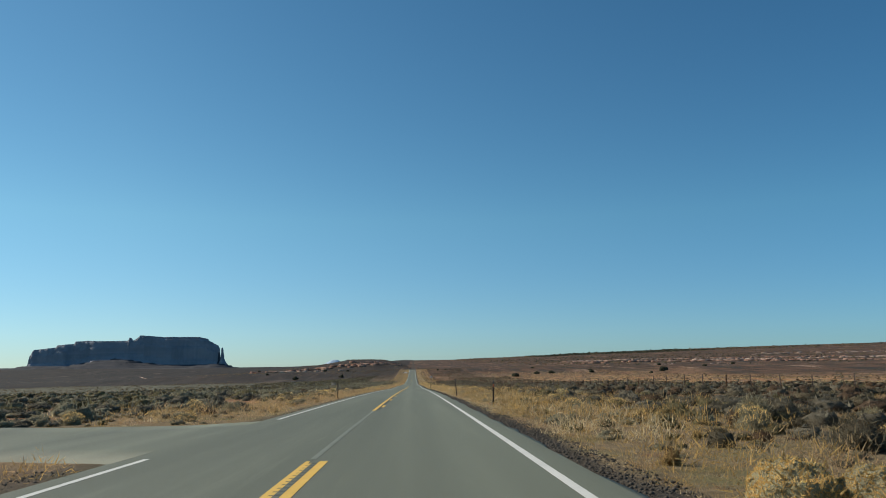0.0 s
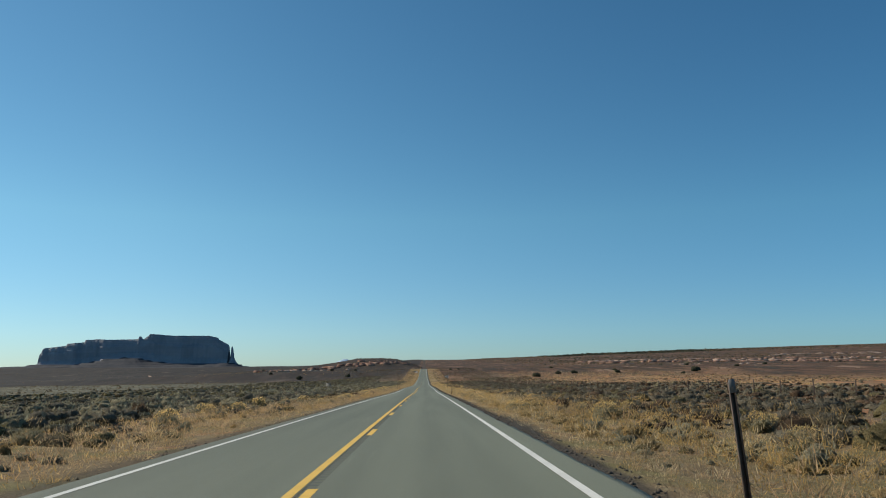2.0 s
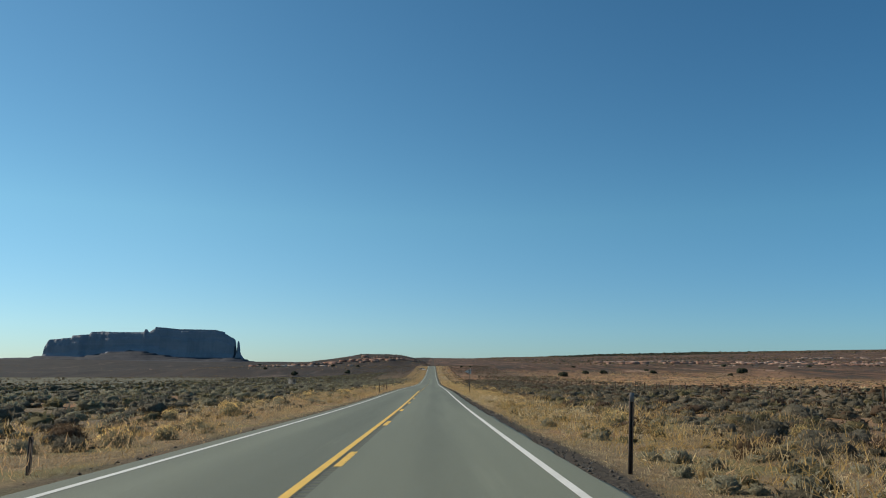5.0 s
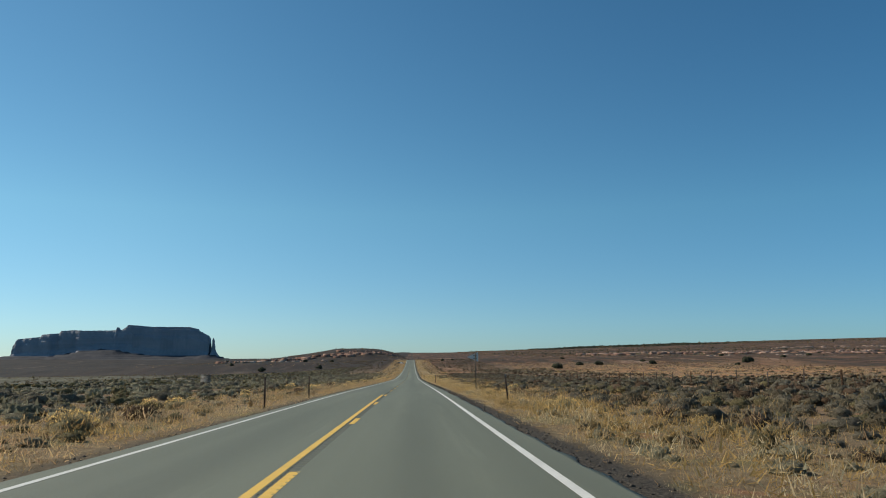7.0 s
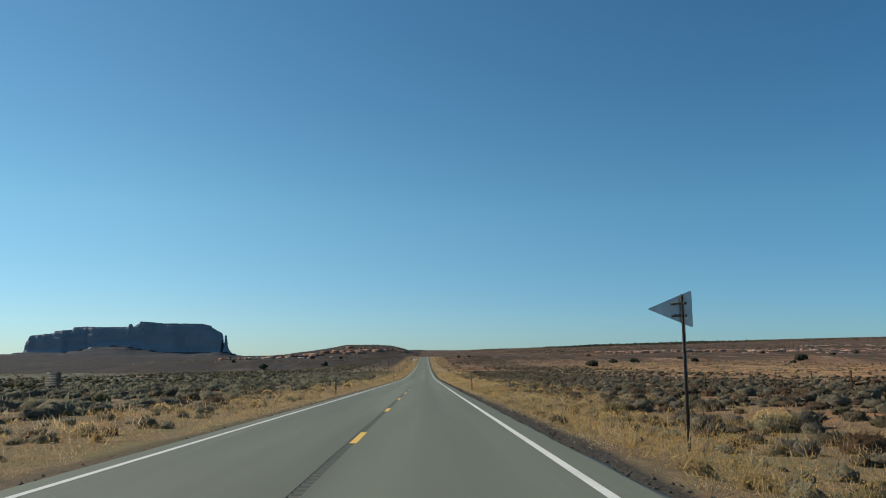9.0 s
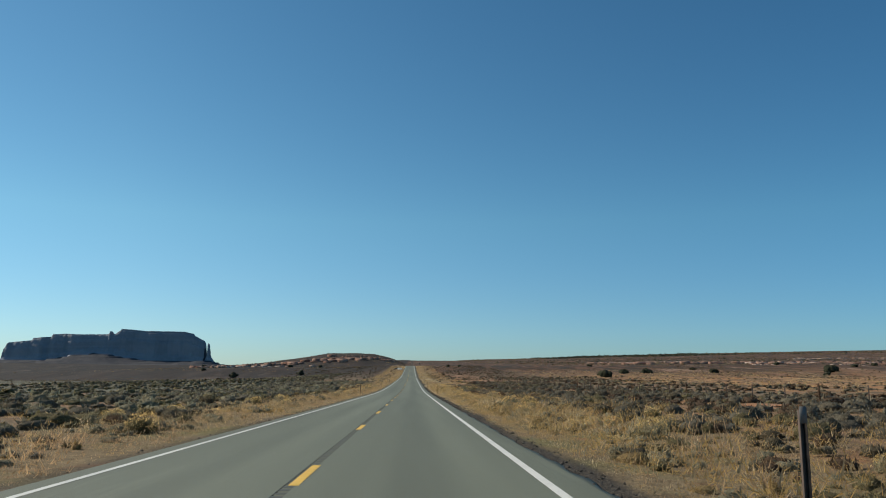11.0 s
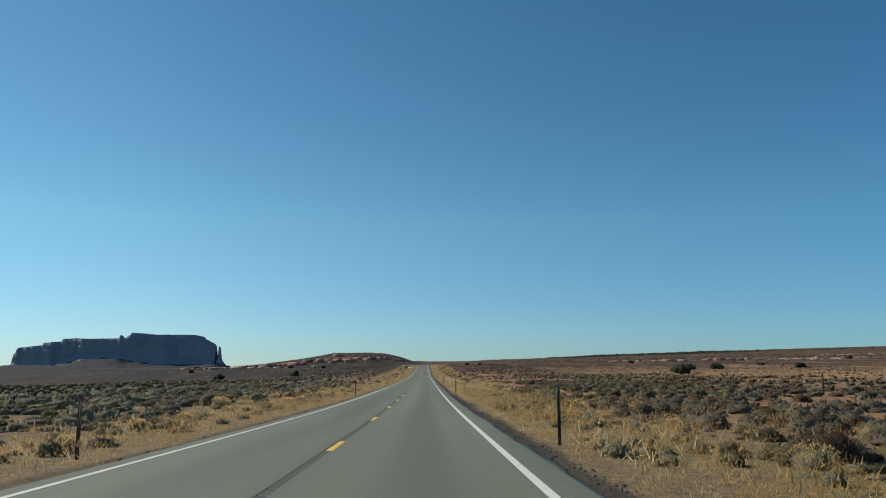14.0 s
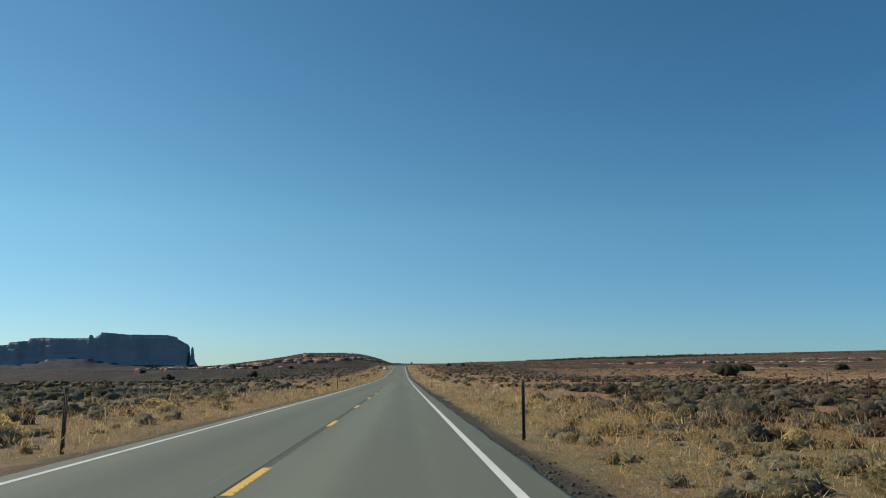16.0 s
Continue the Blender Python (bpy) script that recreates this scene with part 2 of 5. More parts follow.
SOIL = soil_material()
ASPHALT = asphalt_material("weathered_asphalt", (0.140, 0.149, 0.105), (0.178, 0.188, 0.134))
# Two darker asphalts for groove faces: the shade in them is colour.
GROOVESHADE = asphalt_material("groove_shade_asphalt", (0.07, 0.071, 0.058), (0.10, 0.10, 0.082))
WORNGROOVESHADE = asphalt_material("worn_groove_shade_asphalt", (0.085, 0.087, 0.067), (0.115, 0.118, 0.09))
SCRAPED = paint_material("scraped_asphalt", (0.185, 0.192, 0.142), (0.155, 0.165, 0.118))
WHITE = paint_material("white_line_paint", (0.66, 0.645, 0.585), (0.37, 0.36, 0.32))
YELLOW = paint_material("yellow_line_paint", (0.74, 0.46, 0.075), (0.42, 0.31, 0.13))
GRAVEL = plant_material("grey_gravel", (0.06, 0.052, 0.042), (0.12, 0.10, 0.08), (0.03, 0.026, 0.021), 0.35, 0.0, False)
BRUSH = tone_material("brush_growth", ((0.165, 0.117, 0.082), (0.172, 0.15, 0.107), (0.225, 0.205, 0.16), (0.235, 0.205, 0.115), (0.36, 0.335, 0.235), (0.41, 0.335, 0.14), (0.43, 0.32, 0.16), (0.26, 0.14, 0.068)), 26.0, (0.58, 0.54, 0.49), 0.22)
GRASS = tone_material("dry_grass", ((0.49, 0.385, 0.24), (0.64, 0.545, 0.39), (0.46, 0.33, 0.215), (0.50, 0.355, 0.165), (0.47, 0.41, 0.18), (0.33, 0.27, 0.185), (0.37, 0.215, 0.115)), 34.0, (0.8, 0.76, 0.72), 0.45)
BLOOM = tone_material("faded_rabbitbrush_bloom", ((0.80, 0.59, 0.27), (0.70, 0.50, 0.21)), 60.0, (0.85, 0.8, 0.7), 0.45)
RUST = plant_material("rust_brown_weed", (0.20, 0.095, 0.045), (0.27, 0.15, 0.07), (0.12, 0.06, 0.03), 0.3, 0.1)
JUNIPER = plant_material("juniper_needle", (0.032, 0.036, 0.02), (0.045, 0.045, 0.026), (0.018, 0.02, 0.012), 0.5)
BARK = plant_material("grey_bark", (0.13, 0.10, 0.08), (0.18, 0.14, 0.11), (0.08, 0.065, 0.05))
# The bluish base colour stands in for haze before the distant mesa.
MESA = rock_material("haze_blue_sandstone", (0.25, 0.255, 0.285), (0.28, 0.275, 0.295), (0.215, 0.22, 0.245), 0.05, 0.006, 0.012)
# Dark bluish rubble: haze and the mesa's shade are put into its colour.
TALUS = rock_material("hazy_shaded_rubble", (0.058, 0.061, 0.07), (0.075, 0.074, 0.08), (0.05, 0.053, 0.061), 0.05, 0.02)
REDROCK = rock_material("red_sandstone", (0.34, 0.185, 0.13), (0.42, 0.27, 0.20), (0.18, 0.10, 0.075), 0.9, 0.12)
PALEROCK = rock_material("pinkish_sandstone", (0.46, 0.31, 0.235), (0.54, 0.41, 0.33), (0.20, 0.12, 0.09), 0.9, 0.12)
POSTMETAL = metal_material("rusty_brown_steel", (0.07, 0.05, 0.04), (0.12, 0.085, 0.065), 0.8, 0.2)
GALV = metal_material("dull_aluminium", (0.52, 0.53, 0.54), (0.40, 0.41, 0.42), 0.42, 0.75, 3.0)
CAP = metal_material("grey_reflector", (0.15, 0.15, 0.15), (0.11, 0.11, 0.11), 0.85, 0.0)
AMBER = metal_material("faded_orange_reflector", (0.50, 0.15, 0.06), (0.38, 0.11, 0.05), 0.5, 0.0)
STEEL = metal_material("grey_steel", (0.12, 0.11, 0.10), (0.18, 0.16, 0.14), 0.6, 0.5)
REFLECTOR = metal_material("white_reflector", (0.6, 0.6, 0.58), (0.5, 0.5, 0.48), 0.4, 0.0)
CARGLASS = metal_material("tinted_car_glass", (0.02, 0.022, 0.025), (0.03, 0.032, 0.035), 0.12, 0.0)
CARWHITE = metal_material("white_car_paint", (0.74, 0.74, 0.73), (0.66, 0.66, 0.65), 0.3, 0.0)
CARDARK = metal_material("dark_car_paint", (0.03, 0.03, 0.035), (0.045, 0.042, 0.045), 0.3, 0.0)
TYRE = metal_material("black_tyre", (0.02, 0.02, 0.02), (0.035, 0.033, 0.03), 0.9, 0.0)
PALEBOARD = rock_material("weathered_board", (0.27, 0.26, 0.24), (0.33, 0.32, 0.30), (0.21, 0.20, 0.18), 3.0, 2.0)
WOODPOST = rock_material("weathered_wood", (0.15, 0.085, 0.05), (0.21, 0.135, 0.085), (0.09, 0.055, 0.035), 3.0, 2.5)
PALEDUST = rock_material("pale_dirt", (0.50, 0.36, 0.26), (0.42, 0.30, 0.22), (0.46, 0.32, 0.22), 0.2, 0.1)

# ---- helpers for meshes ----


def mesh_of(name, verts, faces, mat, smooth=False):
    """A mesh from arrays: verts (n, 3), faces (m, 3) or (m, 4)."""
    verts, faces = np.asarray(verts, dtype=np.float32), np.asarray(faces, dtype=np.int32)
    me = bpy.data.meshes.new(name)
    k = faces.shape[1]
    me.vertices.add(len(verts))
    me.vertices.foreach_set("co", verts.ravel())
    me.loops.add(faces.size)
    me.loops.foreach_set("vertex_index", faces.ravel())
    me.polygons.add(len(faces))
    me.polygons.foreach_set("loop_start", np.arange(0, faces.size, k, dtype=np.int32))
    me.update(calc_edges=True)
    if smooth:
        me.polygons.foreach_set("use_smooth", np.ones(len(faces), dtype=bool))
    me.materials.append(mat)
    return me


def part(name, data, parent, label=""):
    ob = new(name, data)
    ob.parent = parent
    return tagged(ob, label) if label else ob


def sheet(nx, ny):
    i, j = np.meshgrid(np.arange(nx - 1), np.arange(ny - 1))
    a = (j * nx + i).ravel()
    return np.stack([a, a + 1, a + nx + 1, a + nx], 1)


def boxes(specs):
    """Boxes (x0, x1, y0, y1, z0, z1) as verts and quads."""
    vs, fs = [], []
    for n, (x0, x1, y0, y1, z0, z1) in enumerate(specs):
        vs += [(x, y, z) for z in (z0, z1) for x, y in ((x0, y0), (x1, y0), (x1, y1), (x0, y1))]
        fs += [[8 * n + k for k in f] for f in ((3, 2, 1, 0), (4, 5, 6, 7), (0, 1, 5, 4), (1, 2, 6, 5), (2, 3, 7, 6), (3, 0, 4, 7))]
    return np.array(vs), np.array(fs)


def soften(t):
    t = np.clip(t, 0.0, 1.0)
    return t * t * (3 - 2 * t)


def lattice(ix, iy, seed):
    h = np.sin(ix * 127.1 + iy * 311.7 + seed * 74.7) * 43758.5453
    return h - np.floor(h)


def rough(x, y, seed=0):
    """Smooth value noise, -1 to 1."""
    ix, iy = np.floor(x), np.floor(y)
    fx, fy = soften(x - ix), soften(y - iy)
    a = lattice(ix, iy, seed) * (1 - fx) + lattice(ix + 1, iy, seed) * fx
    b = lattice(ix, iy + 1, seed) * (1 - fx) + lattice(ix + 1, iy + 1, seed) * fx
    return 2 * (a * (1 - fy) + b * fy) - 1


# ---- the lie of the land ----
STEP = 60.0
LEVELS = np.array([1.6, 1.07, 0.53, 0.0, -0.89, -2.08, -3.38, -4.35, -5.49, -6.58, -7.52, -7.80, -7.88, -7.82, -7.43, -6.62, -5.48, -4.12, -2.63, -1.5, -1.5, -1.9, -2.0])
EDGE_L, EDGE_R = -5.0, 2.46            # the pavement's edges
LINE_L, LINE_R, LINE_C = -4.64, 1.93, -1.48
DIP = 7.5                              # the hollow in front of the hill


def grade(y):
    """Height of the road along its length."""
    u = np.clip((np.asarray(y, dtype=float) + 180.0) / STEP, 0.0, len(LEVELS) - 1.001)
    i = np.floor(u).astype(int)
    t = u - i
    p0, p1, p2, p3 = (LEVELS[np.clip(i + k, 0, len(LEVELS) - 1)] for k in (-1, 0, 1, 2))
    return 0.5 * (2 * p1 + (p2 - p0) * t + (2 * p0 - 5 * p1 + 4 * p2 - p3) * t ** 2 + (3 * p1 - p0 - 3 * p2 + p3) * t ** 3)


def hill(x, y):
    """The low rocky hill beside the crest of the road."""
    w = np.interp(x, [-330, -235, -190, -141, -105, -70, -48, -29, -14, -4], [0, 3.0, 6.0, 12.5, 18.5, 18.5, 16.5, 12.0, 6.5, 0])
    d = y - 1330.0
    front = np.where(d < 0, soften((d + 230) / 215.0), 1.0 - 0.7 * soften(d / 400.0))
    return w * front


def ground(x, y):
    x, y = np.asarray(x, dtype=float), np.asarray(y, dtype=float)
    z = grade(y)
    out = np.maximum(x - EDGE_R, EDGE_L - x)
    z = z - 0.10 + 0.07 * soften((out + 0.25) / 0.25) - 0.09 * soften(out / 1.8)
    wide = soften(out / 6.0)
    z = z + wide * (0.16 * rough(x / 5.0, y / 6.0, 1) + 0.07 * rough(x / 1.7, y / 1.7, 2))
    z = z + soften((out - 15) / 60.0) * (0.5 * rough(x / 38.0, y / 45.0, 3) + 0.25 * rough(x / 14.0, y / 14.0, 4))
    z = z + 0.9 * soften((x - 40) / 260.0) + 1.3 * soften((x - 150) / 300.0) - 0.7 * soften((-x - 25) / 100.0)
    far = soften((out - 120) / 300.0)
    z = z + far * (2.2 * rough(x / 170.0, y / 210.0, 5) + 1.2 * rough(x / 60.0, y / 75.0, 6))
    ahead = np.maximum(y, 700.0)
    rise = np.interp(x * 4500.0 / ahead, [-5000, -2500, -1200, -700, 0, 240, 590, 930, 1190, 1790, 2880, 5000], [30, 26, 14, 16, 39, 37, 46, 59, 66, 80, 98, 118])
    up = np.clip((y - 1000.0) / 3500.0, 0.0, 1.15)
    z = z + (rise + 1.6) * up ** 1.6
    z = z - 28.0 * soften((-x - 160) / 500.0) * soften((y - 200) / 1700.0) * (1 - soften((y - 2500) / 1900.0))
    z = z - DIP * soften((-x - 20) / 100.0) * (1 - soften((-x - 350) / 300.0)) * soften((y - 560) / 300.0) * (1 - soften((y - 930) / 150.0))
    z = z - 0.45 * soften((x - 3.2) / 2.4) * (1 - soften((x - 9) / 7.0)) * np.exp(-((y - 263.0) / 40.0) ** 2)
    return z + hill(x, y)


def graded(near, step, far, growth):
    out, v, s = list(np.arange(0.0, near, step)), near, step
    while v < far:
        out.append(v)
        s *= growth
        v += s
    return np.array(out + [far])


BARE = ((-10.0, 8.5, 5.0), (8.0, 102.5, 2.4), (9.5, 109, 2.6), (17, 122, 3.4), (8.2, 120, 2.3), (11.5, 125.5, 2.6), (14, 391, 3.0), (8.8, 385.5, 2.3), (9.5, 405, 2.0), (14, 447, 3.2), (-12.5, 56, 3.4), (-11, 441, 2.6), (22, 350, 3.8), (16, 386, 3.0), (10.5, 386, 2.0), (12, 440, 2.4))


def bareness(x, y):
    """Where red sand lies open among the plants: 1 in the middle of a patch."""
    x, y = np.asarray(x, dtype=float), np.asarray(y, dtype=float)
    out = np.zeros_like(x)
    for cx, cy, r in BARE:
        d = np.hypot(x - cx, (y - cy) / 1.5) / r + 0.3 * rough(x / 1.6, y / 1.6, 41)
        out = np.maximum(out, 1 - soften((d - 0.6) / 0.5))
    return out


def build_ground():
    right = graded(40.0, 0.8, 5600.0, 1.14)
    xs = np.concatenate([-right[:0:-1], right]) - 1.16
    xs = np.unique(np.round(np.concatenate([xs, [EDGE_R + 0.13, EDGE_R + 0.36, EDGE_R + 0.55, EDGE_R + 0.72, EDGE_L - 0.13, EDGE_L - 0.3, EDGE_L - 0.5]]), 3))
    fwd, back = graded(520.0, 3.0, 5400.0, 1.045), graded(30.0, 3.0, 3000.0, 1.2)
    ys = np.concatenate([-back[:0:-1], fwd])
    gx, gy = np.meshgrid(xs, ys)
    v = np.stack([gx.ravel(), gy.ravel(), ground(gx, gy).ravel()], 1)
    me = mesh_of("ground", v, sheet(len(xs), len(ys)), SOIL, True)
    gx, gy = gx.ravel(), gy.ravel()
    out = np.maximum(gx - EDGE_R, EDGE_L - gx)
    wob = rough(gx / 3.0, gy / 4.0, 31)
    edge = rough(gx / 30.0, gy / 60.0, 33)
    right = np.where(gx > 0, 1.0, 0.0)
    zones = {
        "verge": 1 - soften((out - 6.0 - 2.5 * wob) / 5.0),
        "gravel": np.maximum((1 - soften((out - 0.48 - 0.25 * wob) / 0.3)) * np.where(gx > 0, 1.0, 0.6), 0.75 * (gx < -4) * (gx > -17) * (gy < 15) * (gy > -12)),
        "litter": soften((out - 4.0) / 4.0) * (1 - soften((out - 70) / 20.0)) * np.where(gx > 0, 0.75 - 0.4 * soften((gy - 300) / 60.0), 0.95),
        "open_sand": bareness(gx, gy),
        "golden": right * soften((out - 54 - 14 * edge) / 20.0),
        "sagey": np.where(gx > 0, 0.45 * soften((out - 22 - 5 * edge) / 20.0) * (1 - soften((out - 54 - 14 * edge) / 20.0)), soften((out - 20 - 5 * edge) / 22.0)),
        "scrubby": np.maximum(right * soften((out - 170 - 50 * edge) / 160.0), np.maximum((1 - right) * soften((-gx - 350) / 400.0), soften((gy - 520) / 380.0) * np.maximum(soften((out - 9) / 8.0), gy > 1000))),
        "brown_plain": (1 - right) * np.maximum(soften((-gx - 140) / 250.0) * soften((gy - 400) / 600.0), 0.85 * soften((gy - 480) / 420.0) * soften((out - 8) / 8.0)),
    }
    for key, value in zones.items():
        me.attributes.new(key, "FLOAT", "POINT").data.foreach_set("value", np.clip(value, 0, 1).astype(np.float32))
    ob = new("ground", me)
    tagged(ob, "red and tan desert sand with dry plant litter", "ground", kind="structure")


build_ground()

# ---- the road ----


def ribbon(x0, x1, y0, y1, lift, step=3.0, thick=0.0):
    ys = np.linspace(y0, y1, max(2, int((y1 - y0) / step) + 1))
    z = grade(ys) + lift
    cols = [(x0, 0), (x1, 0)] if not thick else [(x0 - 0.12, -thick), (x0, 0), (x1, 0), (x1 + 0.12, -thick)]
    v = np.concatenate([np.stack([np.full_like(ys, x), ys, z + dz], 1)[:, None] for x, dz in cols], 1).reshape(-1, 3)
    return v, sheet(len(cols), len(ys))


def joined(pieces):
    vs, fs, n = [], [], 0
    for v, f in pieces:
        vs.append(v)
        fs.append(np.asarray(f) + n)
        n += len(v)
    return np.concatenate(vs), np.concatenate(fs)


RUMBLE = (LINE_C - 0.125, LINE_C + 0.03)


def corrugated(x0, x1, y0, y1, lift, deep=0.016):
    """A strip with milled cross grooves, one each 0.305 m."""
    n0, n1 = int(y0 / 0.305), int(y1 / 0.305)
    base = (np.arange(n0, n1) * 0.305)[:, None]
    ys = (base + np.array([0.0, 0.03, 0.095, 0.125])).ravel()
    dz = np.tile([0.0, -deep, -deep, 0.0], len(base))
    keep = (ys >= y0) & (ys <= y1)
    ys, dz = ys[keep], dz[keep]
    z = grade(ys) + lift + dz
    v = np.stack([np.stack([np.full_like(ys, x), ys, z], 1) for x in (x0, x1)], 1).reshape(-1, 3)
    return v, sheet(2, len(ys))


ROAD_END = 1010.0


def ragged(x, y0, y1):
    """The broken edge of the pavement, crumbled back here and there."""
    ys = np.arange(y0, y1 + 0.1, 0.4)
    wide = 0.10 + 0.07 * rough(ys / 1.1, 0 * ys, 61) + 0.05 * rough(ys / 4.3, 0 * ys, 62)
    v = np.stack([np.stack([np.full_like(ys, x), ys, grade(ys) - 0.001], 1), np.stack([x + wide, ys, grade(ys) - 0.015], 1), np.stack([x + wide + 0.03, ys, grade(ys) - 0.12], 1)], 1).reshape(-1, 3)
    return v, sheet(3, len(ys))


road = new("road", mesh_of("road", *joined([ribbon(EDGE_L, RUMBLE[0], -160, ROAD_END, 0.0, 3.0), ribbon(RUMBLE[1], EDGE_R, -160, ROAD_END, 0.0, 3.0), ribbon(RUMBLE[0], RUMBLE[1], -160, 33.1, 0.0, 3.0),
           ribbon(EDGE_L - 0.12, EDGE_L, -160, ROAD_END, -0.02, 3.0), ragged(EDGE_R, -160, 520), ribbon(EDGE_R, EDGE_R + 0.12, 520, ROAD_END, -0.02, 3.0)]), ASPHALT))
tagged(road, "weathered grey asphalt two-lane desert highway", "road", kind="structure")
rumble = mesh_of("rumble_strip", *corrugated(RUMBLE[0], RUMBLE[1], 33.0, ROAD_END, -0.002), ASPHALT)
# Groove faces get the shade-coloured asphalt, flats keep the plain one.
rumble.materials.append(GROOVESHADE)
rumble.materials.append(WORNGROOVESHADE)
groove = np.array([0, 1, 1, 0] * (len(rumble.polygons) // 4 + 1), dtype=np.int32)[:len(rumble.polygons)]
rumble.polygons.foreach_set("material_index", np.where(np.arange(len(groove)) < 4 * int((237.5 - 33.0) / 0.305), 2 * groove, groove).astype(np.int32))
part("rumble_strip", rumble, road, "milled centre rumble strip with grooves coloured dark as shade")
part("edge_line", mesh_of("edge_line", *ribbon(LINE_R - 0.068, LINE_R + 0.068, -160, ROAD_END, 0.004), WHITE), road, "solid white edge line")
part("edge_line", mesh_of("edge_line", *ribbon(LINE_L - 0.058, LINE_L + 0.058, -160, 13.8, 0.004), WHITE), road, "solid white edge line")
part("edge_line", mesh_of("edge_line", *ribbon(LINE_L - 0.058, LINE_L + 0.058, 26.8, ROAD_END, 0.004), WHITE), road, "solid white edge line")
SOLID = LINE_C - 0.215
part("centre_line", mesh_of("centre_line", *ribbon(SOLID - 0.075, SOLID + 0.0, -160, 12.9, 0.004), YELLOW), road, "solid yellow centre line")
# Dark bars across these strips are groove shade set by material.
for name, x0, x1, under, dark, label in (("centre_line", SOLID + 0.0, SOLID + 0.06, YELLOW, (0, 1, 0, 0), "yellow paint over the ends of rumble grooves"), ("rumble_strip", SOLID + 0.06, LINE_C - 0.065, ASPHALT, (1, 1, 1, 0), "milled rumble strip between double yellow lines")):
    strip = mesh_of(name, *corrugated(x0, x1, -160, 12.9, 0.006, 0.003), under)
    strip.materials.append(GROOVESHADE)
    strip.polygons.foreach_set("material_index", np.array(dark * (len(strip.polygons) // 4 + 1), dtype=np.int32)[:len(strip.polygons)])
    part(name, strip, road, label)
part("scraped_line", mesh_of("scraped_line", *ribbon(SOLID - 0.05, SOLID + 0.05, 13.2, 32.8, 0.004), SCRAPED), road, "faint pale trace of a scraped-off line")
part("centre_line", mesh_of("centre_line", *ribbon(LINE_C - 0.065, LINE_C + 0.075, -160, 12.9, 0.004), YELLOW), road, "solid yellow centre line")
part("centre_line", mesh_of("centre_line", *ribbon(SOLID - 0.065, SOLID + 0.065, 33, 237.5, 0.004), YELLOW), road, "solid yellow centre line")
for n in range(-3, 70):
    far_end = 77.0 + 12.40 * n if n <= 23 else 362.2 + 12.192 * (n - 23)
    part("centre_dash", mesh_of("centre_dash", *corrugated(LINE_C - 0.07, LINE_C + 0.07, far_end - 3.05, far_end, 0.004, 0.004), YELLOW), road)


def build_side_road():
    xs = np.concatenate([np.linspace(EDGE_L - 0.02, -14, 12), np.linspace(-16, -75, 16)])
    mid = 19.6 + 0.00 * xs
    flare = 6.4 * np.exp((xs - EDGE_L) / 2.4)
    half = 3.5 + 0.0 * xs
    ts = np.array([-1.03, -1.0, -0.6, 0.0, 0.6, 1.0, 1.03])
    y = mid[:, None] + ts[None, :] * (half + flare * 0.45)[:, None]
    x = np.repeat(xs[:, None], 7, 1)
    z = np.where(x > -7.5, grade(y), grade(y) * 0 + ground(x, y) + 0.10)
    blend_in = soften((EDGE_L - x) / 3.0)
    z = grade(y) * (1 - blend_in) + (ground(x, y) + 0.09) * blend_in - 0.003
    z[:, (0, -1)] -= 0.35
    v = np.stack([x, y, z], 2).reshape(-1, 3)
    ob = new("side_road", mesh_of("side_road", v, sheet(7, len(xs))[:, ::-1], ASPHALT))
    tagged(ob, "grey asphalt side road joining the highway", "road", kind="structure")


build_side_road()

# ---- the mesa and the far mountain ----
MESA_Y, MESA_SIZE = 4975.0, 0.7469
TOP = ([-3268, -3263, -3250, -3240, -3227, -3050, -3040, -2905, -2892, -2780, -2700, -2460, -2443, -2436, -2428, -2420, -2405, -2390, -2356, -2346, -2230, -2150, -1845, -1774, -1768, -1684, -1676, -1669, -1540],
       [60, 150, 165, 195, 202, 220, 238, 248, 269, 274, 268, 269, 272, 294, 294, 270, 270, 275, 298, 314, 305, 297, 293, 276, 262, 217, 200, 60, 20])


